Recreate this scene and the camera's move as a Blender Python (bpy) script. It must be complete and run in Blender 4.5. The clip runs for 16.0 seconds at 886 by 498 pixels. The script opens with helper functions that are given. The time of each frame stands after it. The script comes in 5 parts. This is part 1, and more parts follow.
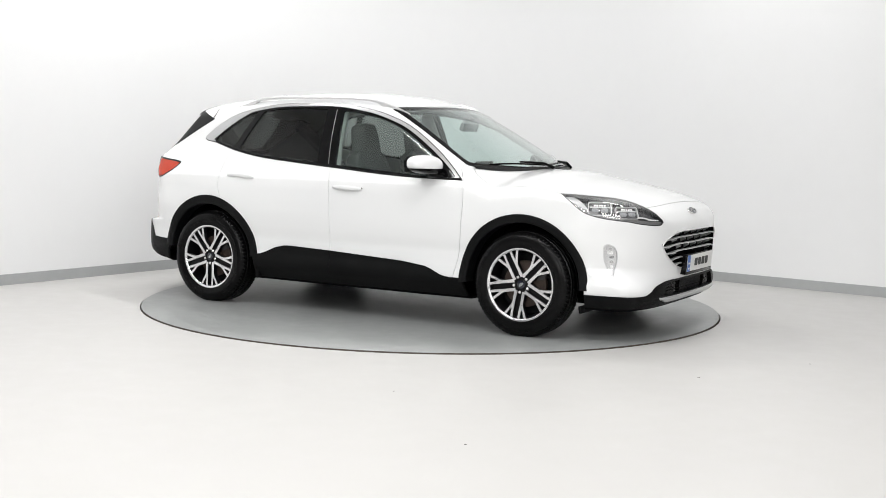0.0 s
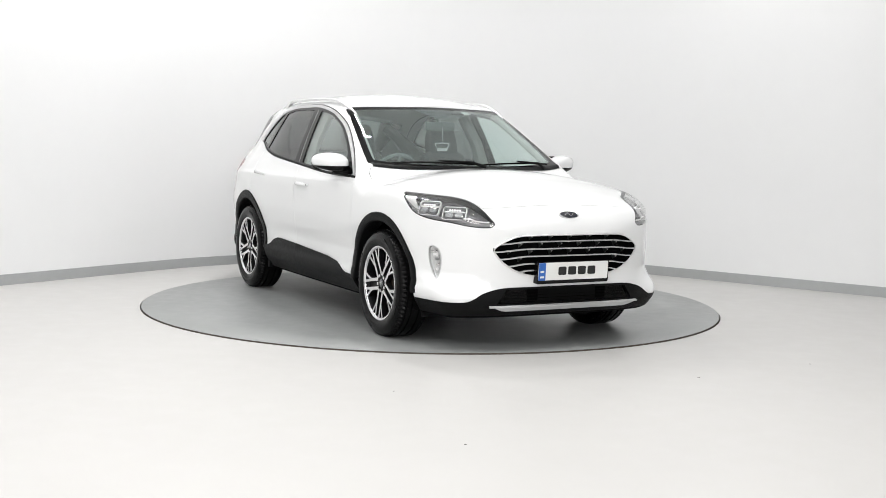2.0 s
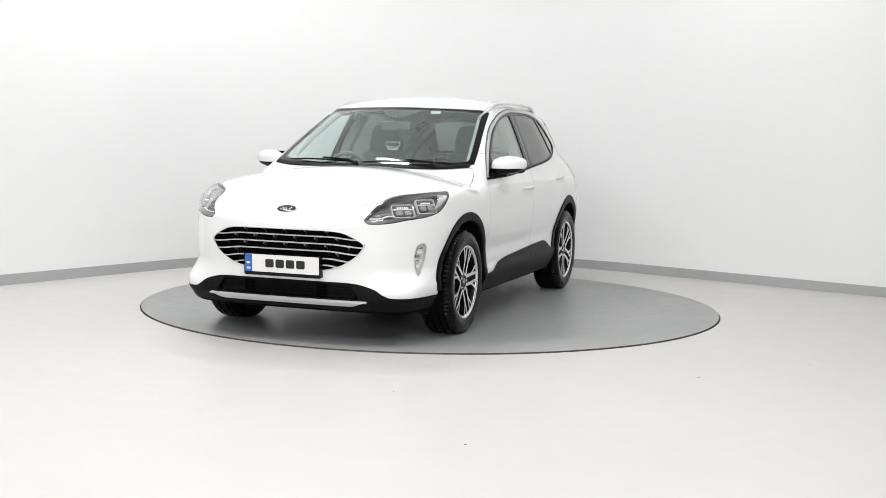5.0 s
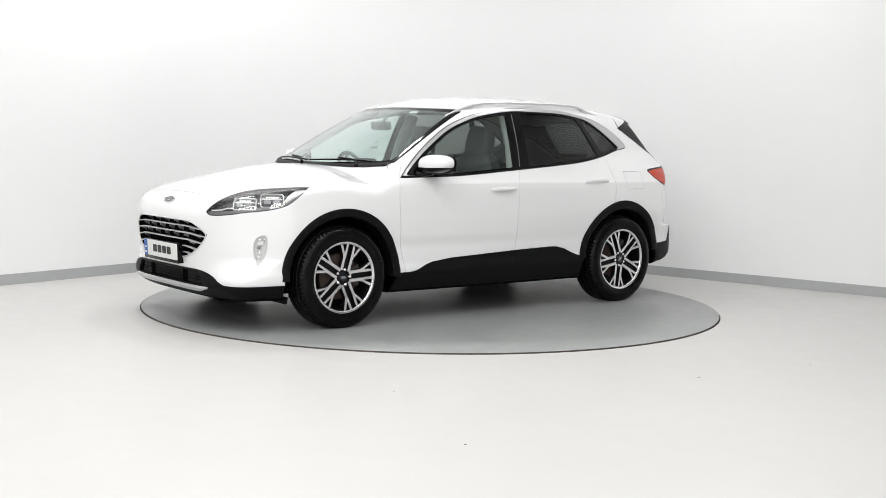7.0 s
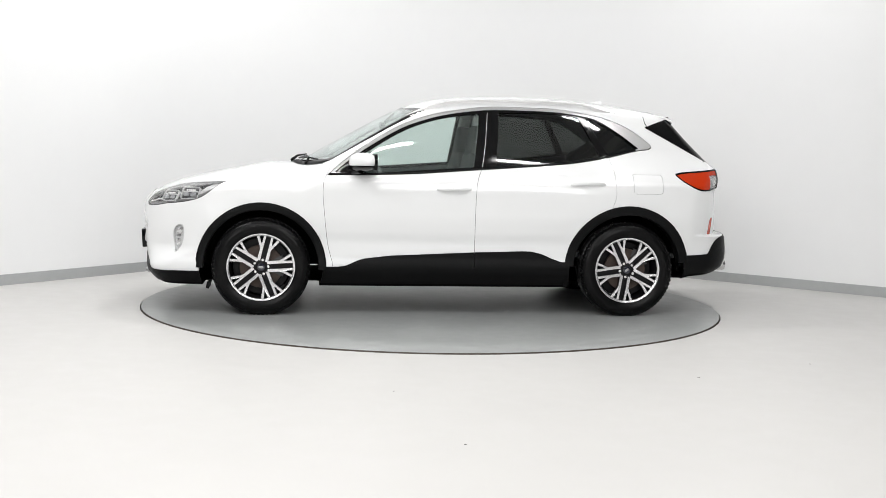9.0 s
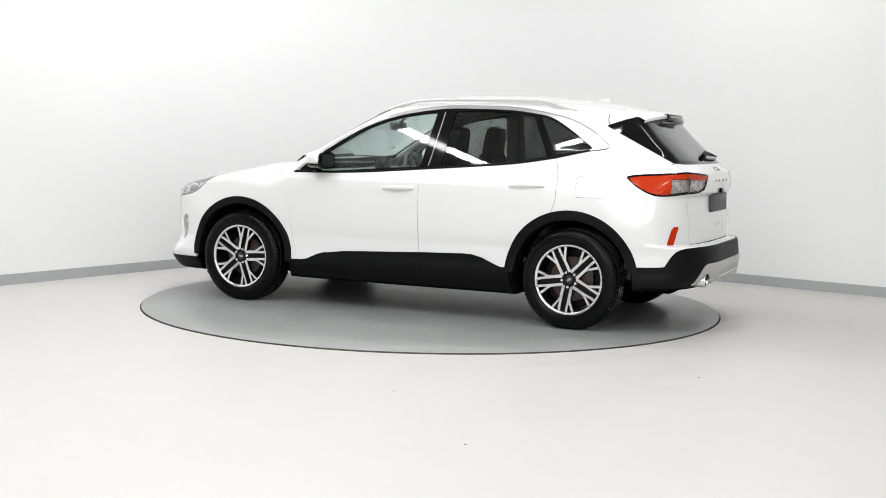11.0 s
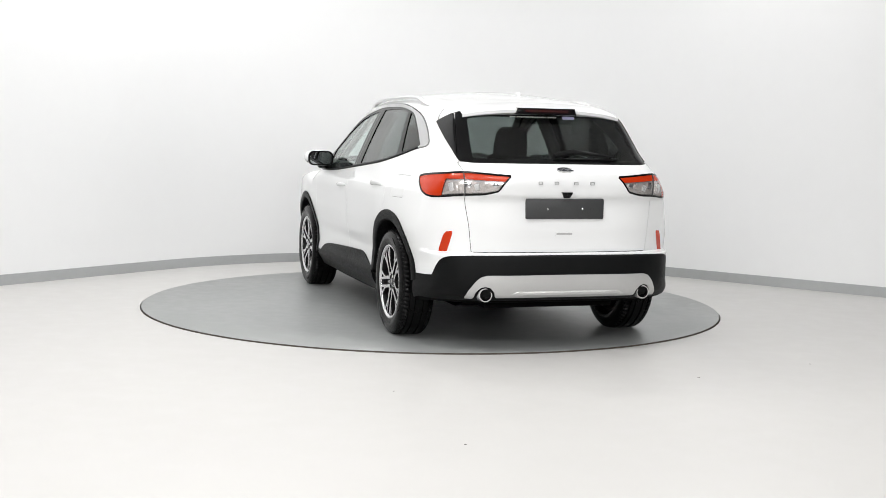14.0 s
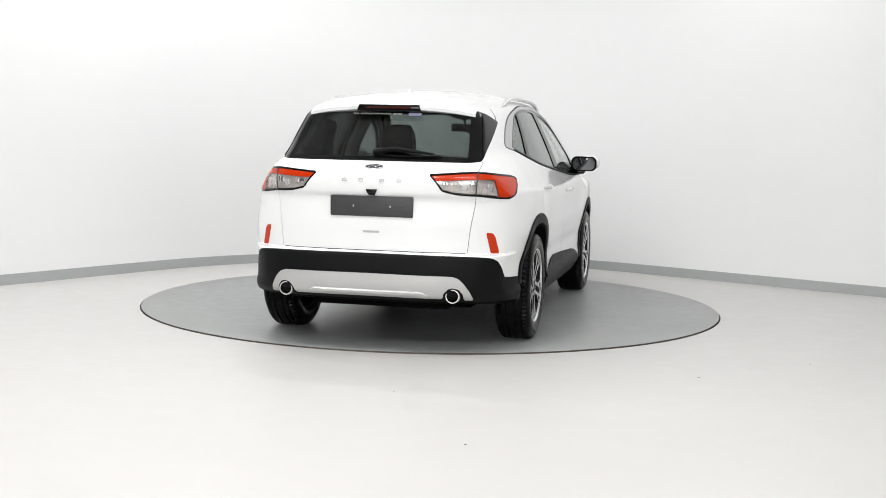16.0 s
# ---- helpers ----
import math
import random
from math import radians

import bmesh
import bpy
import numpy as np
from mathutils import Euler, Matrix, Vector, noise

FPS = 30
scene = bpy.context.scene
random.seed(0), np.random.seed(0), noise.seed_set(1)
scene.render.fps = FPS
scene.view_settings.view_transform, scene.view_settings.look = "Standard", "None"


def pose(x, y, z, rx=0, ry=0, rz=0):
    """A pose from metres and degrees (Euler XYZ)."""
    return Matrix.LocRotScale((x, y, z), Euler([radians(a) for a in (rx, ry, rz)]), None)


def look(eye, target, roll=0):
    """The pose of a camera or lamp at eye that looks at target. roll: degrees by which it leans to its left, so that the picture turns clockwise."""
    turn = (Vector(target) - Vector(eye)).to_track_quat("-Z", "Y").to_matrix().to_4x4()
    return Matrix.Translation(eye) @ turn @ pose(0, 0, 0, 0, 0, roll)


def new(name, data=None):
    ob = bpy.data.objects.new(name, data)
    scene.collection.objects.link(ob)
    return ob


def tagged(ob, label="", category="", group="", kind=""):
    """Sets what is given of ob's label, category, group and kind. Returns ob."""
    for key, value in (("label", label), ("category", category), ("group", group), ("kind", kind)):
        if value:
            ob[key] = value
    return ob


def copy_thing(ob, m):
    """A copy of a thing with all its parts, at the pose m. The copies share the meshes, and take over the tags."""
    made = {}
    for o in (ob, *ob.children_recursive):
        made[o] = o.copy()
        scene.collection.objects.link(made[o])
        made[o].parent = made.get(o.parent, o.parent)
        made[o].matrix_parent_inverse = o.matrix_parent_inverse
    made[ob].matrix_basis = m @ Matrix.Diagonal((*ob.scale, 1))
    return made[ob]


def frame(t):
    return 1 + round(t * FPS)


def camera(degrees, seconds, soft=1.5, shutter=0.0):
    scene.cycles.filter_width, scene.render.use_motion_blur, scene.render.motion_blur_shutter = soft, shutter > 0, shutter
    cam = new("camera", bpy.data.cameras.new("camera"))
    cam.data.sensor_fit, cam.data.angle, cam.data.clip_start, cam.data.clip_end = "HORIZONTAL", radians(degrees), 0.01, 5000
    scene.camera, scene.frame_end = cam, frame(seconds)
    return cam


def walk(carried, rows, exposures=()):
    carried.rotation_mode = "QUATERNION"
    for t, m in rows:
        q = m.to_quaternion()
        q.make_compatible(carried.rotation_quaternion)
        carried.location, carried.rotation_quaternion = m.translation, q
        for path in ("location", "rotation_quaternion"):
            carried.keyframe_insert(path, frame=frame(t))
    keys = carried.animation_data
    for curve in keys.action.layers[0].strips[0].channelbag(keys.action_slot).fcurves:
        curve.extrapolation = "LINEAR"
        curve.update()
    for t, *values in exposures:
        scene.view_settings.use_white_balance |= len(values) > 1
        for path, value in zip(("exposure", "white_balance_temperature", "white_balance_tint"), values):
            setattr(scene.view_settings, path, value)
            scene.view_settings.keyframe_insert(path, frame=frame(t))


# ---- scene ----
AXIS = (0.0368, 0.1613)          # the turntable's axle, in the car's space


def heading(t):
    """The car's direction on the turntable, in degrees, at t seconds."""
    s = (t - 8) / 8
    return -158.0856 - 126.4301 * s + 0.7143 * s * s - 0.0750 * s ** 3


EYE = Vector((0, -9.4432, 1.3164))
yaw, pitch = radians(0.5225), radians(-5.3945)
aim = Vector((math.sin(yaw) * math.cos(pitch), math.cos(yaw) * math.cos(pitch), math.sin(pitch)))
cam = camera(40.7067, 16.0, 0.75)
walk(cam, [(0, look(EYE, EYE + aim, 1.2317)), (16, look(EYE, EYE + aim, 1.2317))], exposures=[(0, -0.01), (16, -0.01)])

# ---- world and light ----
world = bpy.data.worlds.new("studio_world")
scene.world = world
world.use_nodes = True
world.node_tree.nodes["Background"].inputs[0].default_value = (0.8, 0.85, 0.9, 1)
world.node_tree.nodes["Background"].inputs[1].default_value = 0.05
CEILING_Z = 4.4
# ceiling lights: x, y, width, length, turn in degrees, watts per square metre
# those at y -7.8 and x +-2.4 are added fill for floor and wall
LAMPS = [(-0.3, -3.5, 1.4, 0.12, 4, 330), (2.05, -4.1, 0.95, 0.12, -8, 250), (-2.5, -4.2, 1.3, 0.12, 0, 260), (-2.2, -7.8, 3.2, 0.24, 0, 165), (2.2, -7.8, 3.2, 0.24, 0, 155),
         (-3.05, -2.7, 0.20, 1.6, 0, 175), (2.63, -2.3, 1.0, 0.12, -12, 280), (-2.4, 0.55, 0.16, 1.6, -15, 150), (2.4, 0.55, 0.16, 1.6, 15, 130), (-0.86, 0.95, 0.8, 0.07, -38, 1000)]
for x, y, w, l, turn, power in LAMPS:
    lamp = bpy.data.lights.new("led_light", "AREA")
    lamp.shape, lamp.size, lamp.size_y, lamp.energy = "RECTANGLE", w, l, power * w * l
    lamp.color = (1.0, 0.995, 0.99)
    ob = new("led_light", lamp)
    ob.matrix_basis = pose(x, y, CEILING_Z - 0.09, 0, 0, turn)
# large fill softboxes added on the rear wall: x, z, width, height, watts
FILL_SOFTBOXES = [(-3.3, 3.0, 3.6, 1.9, 185), (3.3, 3.0, 3.6, 1.9, 155)]
for x, z, w, h, power in FILL_SOFTBOXES:
    lamp = bpy.data.lights.new("fill_softbox_light", "AREA")
    lamp.shape, lamp.size, lamp.size_y, lamp.energy = "RECTANGLE", w, h, power
    lamp.color = (1.0, 0.99, 0.98)
    ob = new("fill_softbox_light", lamp)
    ob.matrix_basis = look((x, -12.15, z), (x * 0.5, 0, 1.2))


# ---- materials ----
def material(name, color, rough=0.5, metal=0.0, coat=0.0, grain=None, bump=0.0, vary=0.0, scale=8.0, spec=None):
    """Principled paint with variation at two scales. grain: size of the fine relief in 1/m."""
    m = bpy.data.materials.new(name)
    m.use_nodes = True
    nt = m.node_tree
    b = nt.nodes["Principled BSDF"]
    b.inputs["Base Color"].default_value = (*color, 1)
    b.inputs["Roughness"].default_value = rough
    b.inputs["Metallic"].default_value = metal
    b.inputs["Coat Weight"].default_value = coat
    b.inputs["Coat Roughness"].default_value = 0.04
    if spec is not None:
        b.inputs["Specular IOR Level"].default_value = spec
    tc = nt.nodes.new("ShaderNodeTexCoord")
    if vary:
        big, small = nt.nodes.new("ShaderNodeTexNoise"), nt.nodes.new("ShaderNodeTexNoise")
        for node, sc in ((big, scale), (small, scale * 9)):
            node.inputs["Scale"].default_value = sc
            node.inputs["Detail"].default_value = 5
            nt.links.new(tc.outputs["Object"], node.inputs["Vector"])
        add = nt.nodes.new("ShaderNodeMath")
        add.operation = "ADD"
        nt.links.new(big.outputs["Fac"], add.inputs[0])
        nt.links.new(small.outputs["Fac"], add.inputs[1])
        ramp = nt.nodes.new("ShaderNodeMapRange")
        ramp.inputs["From Min"].default_value, ramp.inputs["From Max"].default_value = 0.6, 1.4
        ramp.inputs["To Min"].default_value, ramp.inputs["To Max"].default_value = 1 - vary, 1 + vary
        nt.links.new(add.outputs[0], ramp.inputs["Value"])
        mul = nt.nodes.new("ShaderNodeVectorMath")
        mul.operation = "MULTIPLY"
        mul.inputs[0].default_value = color
        nt.links.new(ramp.outputs[0], mul.inputs[1])
        nt.links.new(mul.outputs[0], b.inputs["Base Color"])
        rr = nt.nodes.new("ShaderNodeMapRange")
        rr.inputs["From Min"].default_value, rr.inputs["From Max"].default_value = 0.3, 0.7
        rr.inputs["To Min"].default_value, rr.inputs["To Max"].default_value = rough * 0.85, min(1, rough * 1.15)
        nt.links.new(small.outputs["Fac"], rr.inputs["Value"])
        nt.links.new(rr.outputs[0], b.inputs["Roughness"])
    if grain:
        fine = nt.nodes.new("ShaderNodeTexNoise")
        fine.inputs["Scale"].default_value = grain
        fine.inputs["Detail"].default_value = 3
        nt.links.new(tc.outputs["Object"], fine.inputs["Vector"])
        bp = nt.nodes.new("ShaderNodeBump")
        bp.inputs["Strength"].default_value = bump
        bp.inputs["Distance"].default_value = 0.002
        nt.links.new(fine.outputs["Fac"], bp.inputs["Height"])
        nt.links.new(bp.outputs[0], b.inputs["Normal"])
    return m


def glass(name, tint, shine=0.03, rough=0.0, haze=0.0):
    """Tinted pane: light passes through, gloss rises at grazing angles. haze: share of a painted veil for reflected
    light.
    """
    m = bpy.data.materials.new(name)
    m.use_nodes = True
    nt = m.node_tree
    nt.nodes.clear()
    out, mix = nt.nodes.new("ShaderNodeOutputMaterial"), nt.nodes.new("ShaderNodeMixShader")
    clear, gloss, lw = nt.nodes.new("ShaderNodeBsdfTransparent"), nt.nodes.new("ShaderNodeBsdfGlossy"), nt.nodes.new("ShaderNodeLayerWeight")
    clear.inputs["Color"].default_value = (*tint, 1)
    gloss.inputs["Roughness"].default_value = rough
    gloss.inputs["Color"].default_value = (1, 1, 1, 1)
    lw.inputs["Blend"].default_value = 0.5
    power, scale = nt.nodes.new("ShaderNodeMath"), nt.nodes.new("ShaderNodeMath")
    power.operation, scale.operation = "POWER", "MULTIPLY_ADD"
    power.inputs[1].default_value = 5.0
    scale.inputs[1].default_value, scale.inputs[2].default_value = 0.95, shine
    nt.links.new(lw.outputs["Facing"], power.inputs[0])
    nt.links.new(power.outputs[0], scale.inputs[0])
    nt.links.new(scale.outputs[0], mix.inputs[0])
    # even diffuse share standing in for the room's reflection on the pane
    veil, film = nt.nodes.new("ShaderNodeBsdfDiffuse"), nt.nodes.new("ShaderNodeMixShader")
    veil.inputs["Color"].default_value = (0.62, 0.68, 0.66, 1)
    film.inputs[0].default_value = haze
    nt.links.new(clear.outputs[0], film.inputs[1])
    nt.links.new(veil.outputs[0], film.inputs[2])
    nt.links.new(film.outputs[0], mix.inputs[1])
    nt.links.new(gloss.outputs[0], mix.inputs[2])
    nt.links.new(mix.outputs[0], out.inputs["Surface"])
    return m


WALL = material("white_wall_paint", (0.765, 0.77, 0.772), 0.75, grain=160, bump=0.08, vary=0.012, scale=0.8)
FLOOR = material("pale_epoxy_floor", (0.52, 0.513, 0.50), 0.46, grain=60, bump=0.05, vary=0.03, scale=0.7, spec=0.3)
SKIRT = material("grey_skirting", (0.36, 0.37, 0.37), 0.5, vary=0.05, scale=2)
TABLE = material("grey_turntable_paint", (0.258, 0.268, 0.264), 0.36, grain=90, bump=0.1, vary=0.13, scale=1.1)
RIM_DARK = material("dark_steel_edge", (0.09, 0.072, 0.058), 0.5)
CEILING = material("pale_grey_ceiling", (0.70, 0.70, 0.70), 0.8, vary=0.02)
DARK_WALL = material("dark_grey_wall", (0.11, 0.11, 0.115), 0.8, vary=0.05)
LAMP_CASE = material("white_lamp_case", (0.8, 0.8, 0.8), 0.5)
WHITE = material("white_car_paint", (0.765, 0.772, 0.774), 0.30, coat=1.0)
CLAD = material("black_grained_plastic", (0.0055, 0.0057, 0.006), 0.45, spec=0.09, grain=700, bump=0.25, vary=0.12, scale=6)
GLOSS_BLACK = material("gloss_black_trim", (0.003, 0.003, 0.0033), 0.06, spec=0.2)
UNDER = material("black_underbody", (0.003, 0.003, 0.003), 0.9, spec=0.05, vary=0.2)
CHROME = material("satin_chrome", (0.78, 0.78, 0.78), 0.16, metal=1.0)
SATIN = material("satin_silver", (0.60, 0.605, 0.61), 0.38, metal=0.5, vary=0.03, scale=20)
RUBBER = material("tyre_rubber", (0.004, 0.004, 0.0042), 0.24, spec=0.12, grain=300, bump=0.08, vary=0.2, scale=12)
ALLOY = material("machined_alloy", (0.80, 0.80, 0.81), 0.22, metal=0.9, vary=0.03, scale=30)
ALLOY_DARK = material("black_alloy_paint", (0.004, 0.004, 0.0045), 0.35, spec=0.2)
IRON = material("cast_iron", (0.075, 0.055, 0.045), 0.6, metal=0.4, vary=0.4, scale=25)
STEEL = material("brushed_steel", (0.45, 0.45, 0.45), 0.35, metal=1.0, vary=0.08, scale=30)
CLOTH = material("dark_seat_cloth", (0.045, 0.048, 0.049), 0.9, grain=500, bump=0.4, vary=0.15, scale=15)
TRIM = material("charcoal_interior_plastic", (0.13, 0.14, 0.14), 0.6, grain=300, bump=0.2, vary=0.1)
LIGHT_TRIM = material("pale_grey_lining", (0.45, 0.45, 0.43), 0.85, vary=0.05)
CLEAR = glass("clear_green_tinted_glass", (0.91, 0.955, 0.94), haze=0.015)
WIND_GLASS = glass("windscreen_glass", (0.90, 0.955, 0.945), haze=0.05)
DARK_GLASS = glass("dark_privacy_glass", (0.46, 0.475, 0.47))
REAR_GLASS = glass("rear_privacy_glass", (0.44, 0.46, 0.455))
LENS = glass("clear_lamp_lens", (0.97, 0.97, 0.97))
RED = material("red_lamp_lens", (0.47, 0.030, 0.004), 0.15, coat=0.15, spec=0.2)
# shade inside the shut lines, painted as a dark tone
GAP = material("painted_gap_shade", (0.05, 0.05, 0.05), 0.9)
MIRROR = material("mirror_glass", (0.42, 0.43, 0.44), 0.02, metal=1.0)
PLATE_WHITE = material("white_plate_film", (0.75, 0.75, 0.73), 0.35)
PLATE_BLUE = material("blue_plate_band", (0.03, 0.12, 0.42), 0.35)
INK = material("black_ink", (0.012, 0.012, 0.012), 0.5)
BADGE = material("dark_blue_enamel", (0.008, 0.010, 0.02), 0.15, coat=0.8)
GUN = material("gunmetal_bezel", (0.20, 0.202, 0.205), 0.3, metal=0.15)
LAMP_DARK = material("dark_lamp_housing", (0.03, 0.03, 0.032), 0.3, metal=0.3)
WHITE_PLASTIC = material("white_diffuser", (0.8, 0.8, 0.8), 0.4)

TRIM_SILVER = material("silver_window_trim", (0.50, 0.50, 0.505), 0.3, metal=0.6)
CALIPER = material("dark_caliper_iron", (0.08, 0.08, 0.08), 0.5, metal=0.5, vary=0.2, scale=20)
LENS_CORE = material("projector_glass", (0.30, 0.31, 0.32), 0.06, coat=1.0)
TAIL_CLEAR = material("pale_lamp_reflector", (0.62, 0.58, 0.56), 0.22, metal=0.5, vary=0.1, scale=40)
RAIL = material("satin_rail", (0.70, 0.70, 0.70), 0.35, metal=0.6)
SMOKE = material("smoked_lamp_cover", (0.11, 0.112, 0.116), 0.25, metal=0.3)
BRIGHT = material("bright_lamp_chrome", (0.72, 0.725, 0.73), 0.2, metal=0.25)
LAMP_GREY = material("mid_grey_lamp_band", (0.26, 0.262, 0.265), 0.3, metal=0.4)
# paler gap tone: light inside the flap's shut line, put into the colour
PALE_GAP = material("painted_lit_gap", (0.24, 0.24, 0.24), 0.9)
SMOKED_RED = material("smoked_red_lens", (0.05, 0.006, 0.005), 0.1, coat=0.8)
DIFF = material("silver_bumper_paint", (0.50, 0.50, 0.495), 0.36, metal=0.35, vary=0.03, scale=20)
CHARCOAL = material("charcoal_plastic", (0.035, 0.036, 0.037), 0.5, grain=300, bump=0.1, vary=0.08)
PALE = material("pale_grey_plastic", (0.42, 0.42, 0.42), 0.4)
STICKER = material("lilac_sticker", (0.45, 0.45, 0.65), 0.5)
CHIP = material("dark_chip", (0.05, 0.045, 0.04), 0.8)


# ---- mesh helpers ----
def part(name, bm, mat, parent=None, label="", smooth=True):
    """Links a bmesh as one mesh object under a thing or under a part."""
    me = bpy.data.meshes.new(name)
    bmesh.ops.recalc_face_normals(bm, faces=bm.faces)
    bm.to_mesh(me)
    bm.free()
    for mt in (mat if isinstance(mat, (list, tuple)) else [mat]):
        me.materials.append(mt)
    for p in me.polygons:
        p.use_smooth = smooth
    ob = new(name, me)
    if smooth:
        me.set_sharp_from_angle(angle=radians(38))
    if parent:
        ob.parent = parent
    if label:
        tagged(ob, label)
    return ob


def box(bm, size, m=Matrix(), bevel=0.0):
    r = bmesh.ops.create_cube(bm, size=1.0, matrix=m @ Matrix.Diagonal((*size, 1)))
    if bevel:
        edges = list({e for v in r["verts"] for e in v.link_edges})
        bmesh.ops.bevel(bm, geom=edges, offset=bevel, segments=2, profile=0.6, affect="EDGES")
    return bm


def lathe(bm, profile, segs=48, m=Matrix(), a0=0.0, a1=2 * math.pi):
    """Turns a profile of (radius, depth) round the local y axis."""
    full = abs(a1 - a0 - 2 * math.pi) < 1e-6
    rings = []
    n = segs if full else segs + 1
    for i in range(n):
        a = a0 + (a1 - a0) * i / segs
        rings.append([bm.verts.new(m @ Vector((r * math.cos(a), d, r * math.sin(a)))) for r, d in profile])
    for i in range(segs):
        p, q = rings[i], rings[(i + 1) % n]
        for j in range(len(profile) - 1):
            bm.faces.new((p[j], p[j + 1], q[j + 1], q[j]))
    return bm


def prism(bm, outline, d0, d1, m=Matrix(), bevel=0.0):
    """A slab of a flat outline (u, w), from depth d0 to d1; m takes (u, d, w) into place."""
    lo = [bm.verts.new(m @ Vector((u, d0, w))) for u, w in outline]
    hi = [bm.verts.new(m @ Vector((u, d1, w))) for u, w in outline]
    n = len(outline)
    f = [bm.faces.new(lo), bm.faces.new(hi[::-1])]
    for i in range(n):
        f.append(bm.faces.new((lo[i], hi[i], hi[(i + 1) % n], lo[(i + 1) % n])))
    if bevel:
        bmesh.ops.bevel(bm, geom=list(f[1].edges), offset=bevel, segments=2, profile=0.5, affect="EDGES")
    return bm


def tube(bm, path, r, segs=8, close=True):
    """A round bar along points."""
    pts = [Vector(p) for p in path]
    rings = []
    for i, p in enumerate(pts):
        d = (pts[min(i + 1, len(pts) - 1)] - pts[max(i - 1, 0)]).normalized()
        a = d.orthogonal().normalized() if i == 0 else (rings_axis - d * rings_axis.dot(d)).normalized()
        rings_axis = a
        b = d.cross(a)
        rr = r[i] if isinstance(r, (list, tuple)) else r
        rings.append([bm.verts.new(p + (a * math.cos(2 * math.pi * k / segs) + b * math.sin(2 * math.pi * k / segs)) * rr) for k in range(segs)])
    for p, q in zip(rings, rings[1:]):
        for k in range(segs):
            bm.faces.new((p[k], p[(k + 1) % segs], q[(k + 1) % segs], q[k]))
    if close:
        bm.faces.new(rings[0][::-1])
        bm.faces.new(rings[-1])
    return bm


# ---- the studio ----
def wall_plan():
    """The wall's inner line: an arc round the turntable, straight on both sides, closed behind the camera."""
    pts = []
    a0, a1, r = radians(51.3), radians(143.4), 3.22
    right = Vector((math.cos(a0), math.sin(a0))) * r
    left = Vector((math.cos(a1), math.sin(a1))) * r
    d0, d1 = Vector((math.sin(a0), -math.cos(a0))), Vector((-math.sin(a1), math.cos(a1)))
    pts.append(right + d0 * 5.2)
    for i in range(33):
        a = a0 + (a1 - a0) * i / 32
        pts.append(Vector((math.cos(a), math.sin(a))) * r)
    pts.append(left + d1 * 5.6)
    pts.append(Vector((pts[-1].x, -12.5)))
    pts.append(Vector((pts[0].x, -12.5)))
    return pts


def offset_line(pts, d):
    out = []
    for i, p in enumerate(pts):
        a, b = (p - pts[i - 1]).normalized(), (pts[(i + 1) % len(pts)] - p).normalized()
        n = Vector((a.y, -a.x)) + Vector((b.y, -b.x))
        out.append(p + n / max(n.length_squared / 2, 0.2) * d)
    return out


def ring_wall(name, pts, d0, d1, z0, z1, mat, label, first=0, last=None):
    """A wall along the closed line, or along a stretch of it."""
    a, b = offset_line(pts, d0), offset_line(pts, d1)
    bm = bmesh.new()
    n = len(pts)
    last = n if last is None else last
    rows = [[bm.verts.new((p.x, p.y, z)) for p in line] for line, z in ((a, z0), (a, z1), (b, z1), (b, z0))]
    for r in range(4):
        for i in range(first, last):
            bm.faces.new((rows[r][i], rows[r][(i + 1) % n], rows[(r + 1) % 4][(i + 1) % n], rows[(r + 1) % 4][i]))
    if last - first < n:
        for i in (first, last % n):
            bm.faces.new([rows[r][i] for r in range(4)])
    for v in [v for v in bm.verts if not v.link_faces]:
        bm.verts.remove(v)
    ob = part(name, bm, mat)
    return tagged(ob, label, kind="structure")


FLOOR_Z = -0.010
PLAN = wall_plan()


